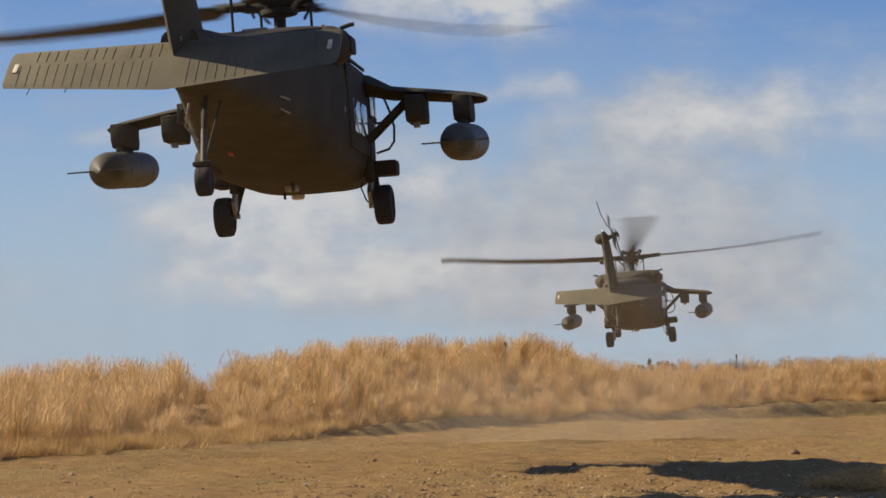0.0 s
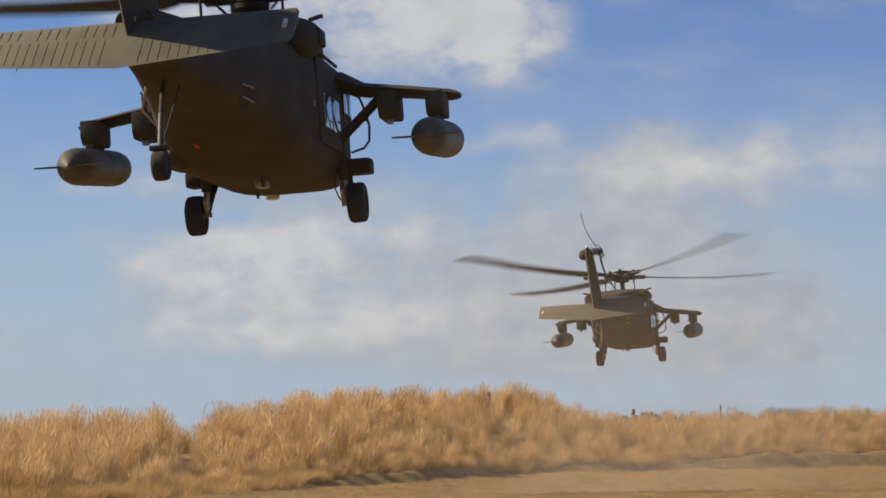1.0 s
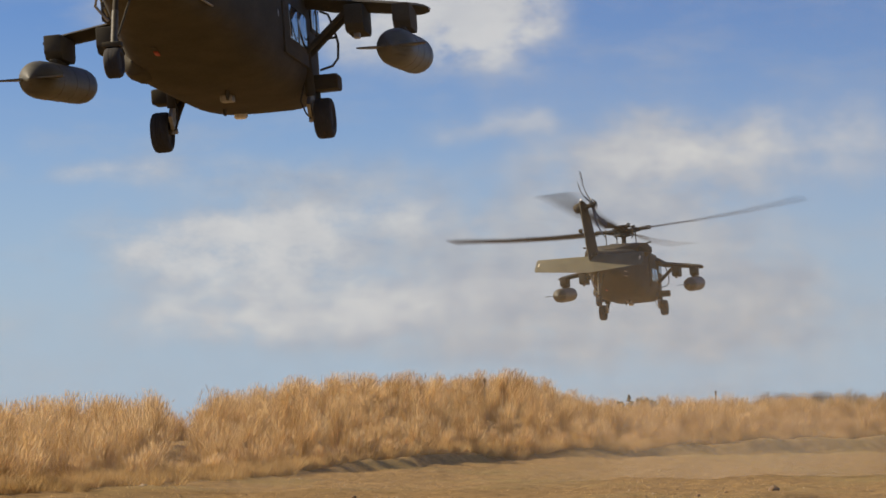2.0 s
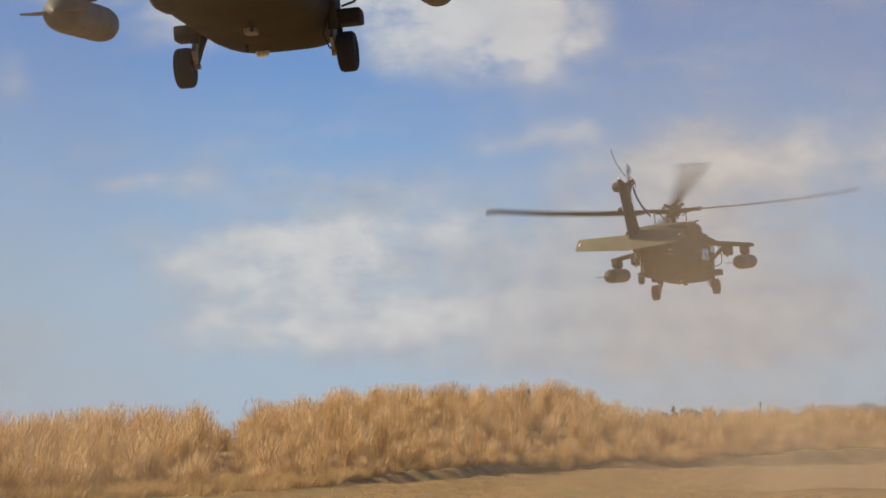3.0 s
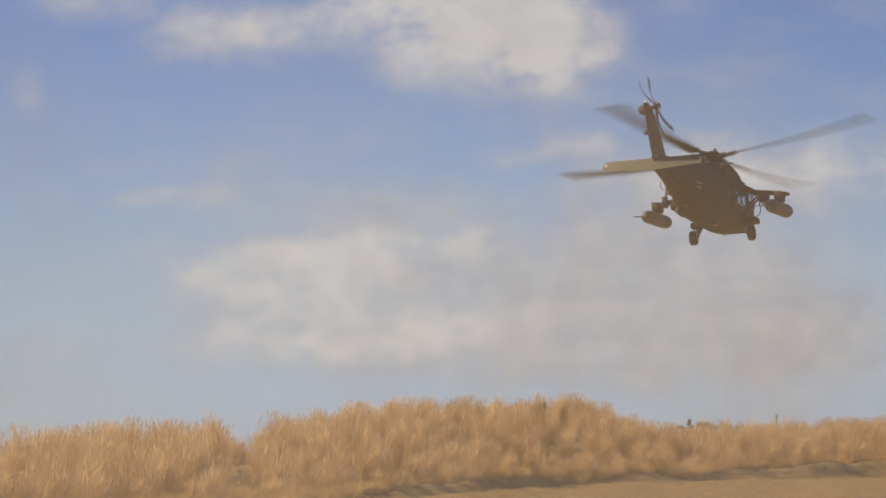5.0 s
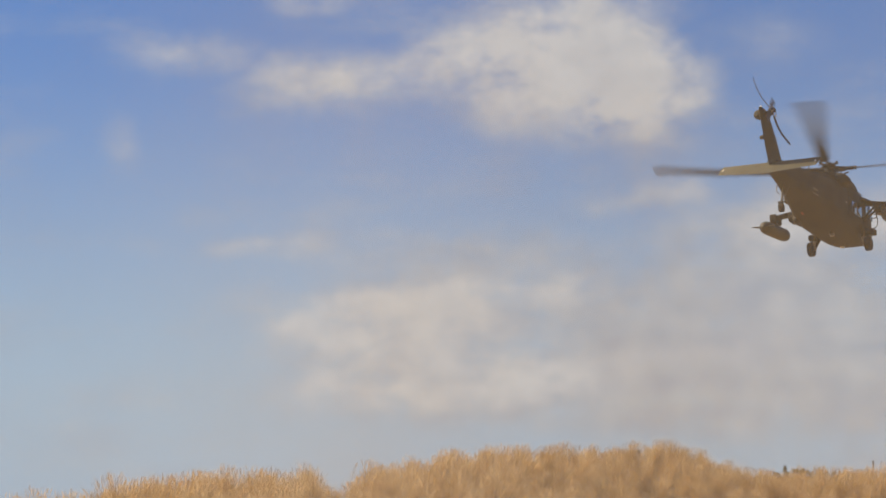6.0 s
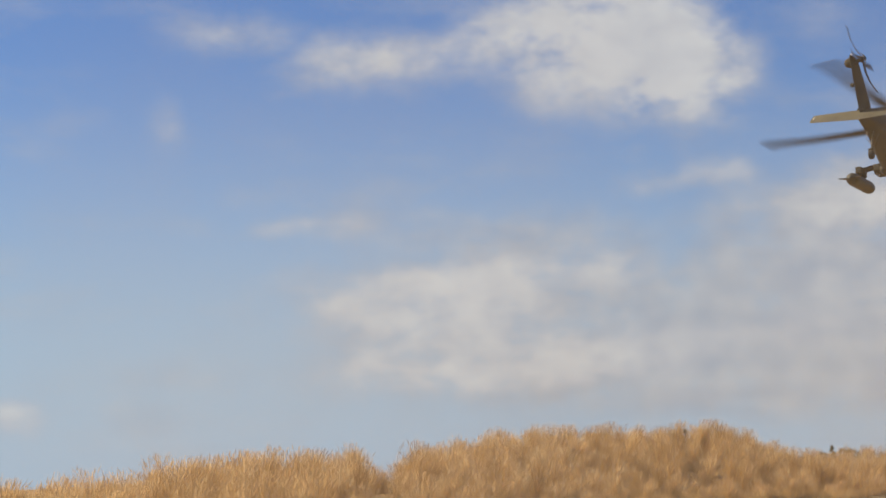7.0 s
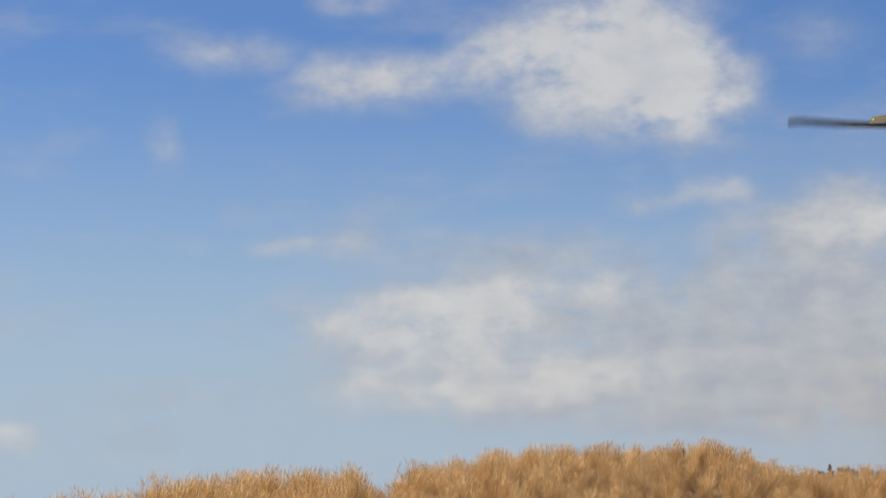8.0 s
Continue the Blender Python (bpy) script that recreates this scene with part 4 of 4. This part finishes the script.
        l = part("pitch_link", tube([(0.15, 0.05, 0.1), (0.05, 0.06, 0.3)], 0.018, 6), STEEL, tail)
        l.matrix_basis = pose(0, 0, 0, 90 * i, 0, 0)
    return heli


TAIL_SEAT = pose(0.42, -9.93, 3.07, 0, -20, 0)


def child(ob, name):
    return next(c for c in ob.children if c.name.split(".")[0] == name)


# ---------------------------------------------------------------- dust raised by the rotors
DUST_SPEED = 9.0


def make_dust(half, high, density, seed):
    """A drifting puff of dust: a curved, billowing sheet."""
    bm = bmesh.new()
    nx, nz = 16, 8
    for layer in (0,):
        rows = []
        for j in range(nz + 1):
            row = []
            for i in range(nx + 1):
                u, v = 2 * i / nx - 1, j / nz
                w = noise.noise(Vector((u * 2 + seed, v * 2, layer * 3.1)))
                row.append(bm.verts.new((u * half, 0.5 * half * (1 - u * u) * 0.4 + u * half * 0.5 + 0.3 * w, v * high)))
            rows.append(row)
        for j in range(nz):
            for i in range(nx):
                bm.faces.new((rows[j][i], rows[j][i + 1], rows[j + 1][i + 1], rows[j + 1][i]))
    ob = link("dust_cloud", bm, dust_material("dust", density), sharp=180)
    return tagged(ob, "thin drifting veil of brown dust blown by the rotors", "dust", "blown dust")


# passing time, how long it lasts, thickness
PUFFS = [(make_dust(DUST_SPEED * dur * 1.7, 8.0, thick, 7.0 * n), when)
         for n, (when, dur, thick) in enumerate(((0.55, 0.32, 0.06), (1.6, 0.30, 0.07), (2.72, 0.20, 0.30), (3.5, 0.30, 0.32), (4.1, 0.32, 0.15),
                                                 (4.85, 0.45, 0.26), (5.5, 0.34, 0.36), (6.0, 0.28, 0.30), (6.55, 0.36, 0.24), (7.1, 0.36, 0.14)))]
# dust that rolls over the far side of the field and under the far helicopter
LOW = [(make_dust(12.0, 4.5, 0.09, 95.0), -7.0, 46.0, 1.2), (make_dust(13.0, 9.0, 0.10, 83.0), 8.0, 92.0, 0.8), (make_dust(7.0, 2.3, 0.30, 71.0), 4.0, 58.0, 2.0)]


def move_dust():
    for n, (ob, when) in enumerate(PUFFS):
        y = 15.0 + 0.9 * n
        walk(ob, [(t, pose(DUST_SPEED * (t - when) * y / 15.0 - 0.02 * y, y, -0.05)) for t in range(9)])
    for ob, x, y, v in LOW:
        walk(ob, [(t, pose(x + v * t, y, -0.1)) for t in range(9)])


# ---------------------------------------------------------------- build
make_ground()
make_grass()
make_stones()
make_stubble()
make_straw_heap(6.0, 35.2, 0.75)
for i, (cx, cy, cr) in enumerate(((6.45, 48.2, 0.10), (4.95, 47.2, 0.055), (6.2, 33.6, 0.06), (-1.2, 46.0, 0.04), (5.6, 48.4, 0.05), (2.2, 44.0, 0.05))):
    make_clod(cx, cy, cr, i * 3.1)
make_tree_line()
make_post(13.2, 118.0, 2.24)
make_marker(0.0237, 4.4, 1.6 + 0.0103 * float(edge_at(np.array(0.0237), 4.4)))
near_heli = make_helicopter()
far_heli = copy_thing(near_heli, pose(0, 0, 0))
tagged(far_heli, "dark olive military utility helicopter climbing away in dust")


# ---------------------------------------------------------------- what moves
NEAR_ROWS = [
    (0.00, pose(-2.496, 42.864, 4.889, 0.75, -4.28, -5.73)),
    (0.50, pose(-2.514, 42.549, 5.283, 1.12, -4.40, -6.24)),
    (1.00, pose(-2.687, 42.299, 5.711, 0.73, -4.37, -6.70)),
    (1.50, pose(-2.843, 42.026, 6.250, 0.66, -3.74, -7.23)),
    (2.80, pose(-3.493, 41.526, 7.823, 0.81, -5.38, -6.24)),
    (3.00, pose(-3.467, 41.649, 8.086, 0.83, -5.01, -5.95)),
    (3.50, pose(-3.754, 41.871, 8.715, 0.84, -4.10, -5.09)),
    (4.50, pose(-4.104, 42.671, 9.835, 2.20, -3.50, -5.50)),
    (6.00, pose(-4.629, 44.621, 11.635, 1.00, -3.50, -5.50)),
    (8.00, pose(-5.329, 48.621, 14.035, -0.60, -3.50, -5.50)),
]
FAR_ROWS = [
    (0.00, pose(8.328, 112.461, 3.658, -0.62, -4.92, -10.13)),
    (0.50, pose(8.515, 112.791, 4.322, -0.64, -4.42, -11.14)),
    (1.00, pose(8.612, 113.087, 5.027, -0.75, -4.06, -11.87)),
    (1.50, pose(8.780, 113.382, 5.750, -0.53, -4.07, -12.54)),
    (3.00, pose(9.293, 114.278, 7.836, -0.16, -5.40, -16.50)),
    (3.50, pose(9.520, 114.805, 8.642, -0.59, -5.22, -17.58)),
    (4.00, pose(9.730, 115.477, 9.494, -1.34, -4.60, -18.27)),
    (5.50, pose(11.092, 119.267, 12.031, -6.33, -3.16, -21.41)),
    (6.00, pose(11.825, 120.462, 12.955, -6.62, -3.49, -21.52)),
    (6.50, pose(12.756, 121.686, 13.759, -6.98, -3.79, -21.47)),
    (7.00, pose(13.885, 122.869, 14.486, -7.41, -4.17, -20.97)),
    (7.50, pose(15.212, 124.064, 15.161, -7.65, -4.70, -19.94)),
    (8.00, pose(16.561, 125.376, 15.619, -7.45, -5.40, -18.80)),
]
# corrections of the blades' turn: seconds, degrees ahead of an even turn
TURN_RATE = 1567.6
NEAR_TURN = [(0.0, 66.7), (0.5, 62.0), (1.0, 57.0), (8.0, 57.0)]
FAR_TURN = [(0.0, 10.2), (0.5, 10.3), (1.0, 7.0), (1.5, 10.2), (3.0, -2.8), (3.5, -13.0), (4.0, -12.0), (5.5, -29.0), (6.0, -34.0), (6.5, -1.6), (7.0, -5.0), (7.5, -8.0), (8.0, -11.0)]


def spin(thing, seat, rate, start, axis):
    rows = []
    ts, vs = [a for a, b in start], [b for a, b in start]
    for i in range(241):
        t = i / 30
        a = rate * t + float(np.interp(t, ts, vs))
        rows.append((t, seat @ (pose(0, 0, 0, 0, 0, a % 360) if axis == "Z" else pose(0, 0, 0, a % 360, 0, 0))))
    walk(thing, rows)


def motions():
    walk(near_heli, NEAR_ROWS)
    walk(far_heli, FAR_ROWS)
    move_dust()
    spin(child(near_heli, "main_rotor"), pose(0, 0, 2.74, -3.0), TURN_RATE, NEAR_TURN, "Z")
    spin(child(far_heli, "main_rotor"), pose(0, 0, 2.74, -4.5), TURN_RATE, FAR_TURN, "Z")
    spin(child(near_heli, "tail_rotor"), TAIL_SEAT, -1740.0, [(0, 20), (8, 20)], "X")
    spin(child(far_heli, "tail_rotor"), TAIL_SEAT, -1740.0, [(0, 35), (8, 35)], "X")


motions()
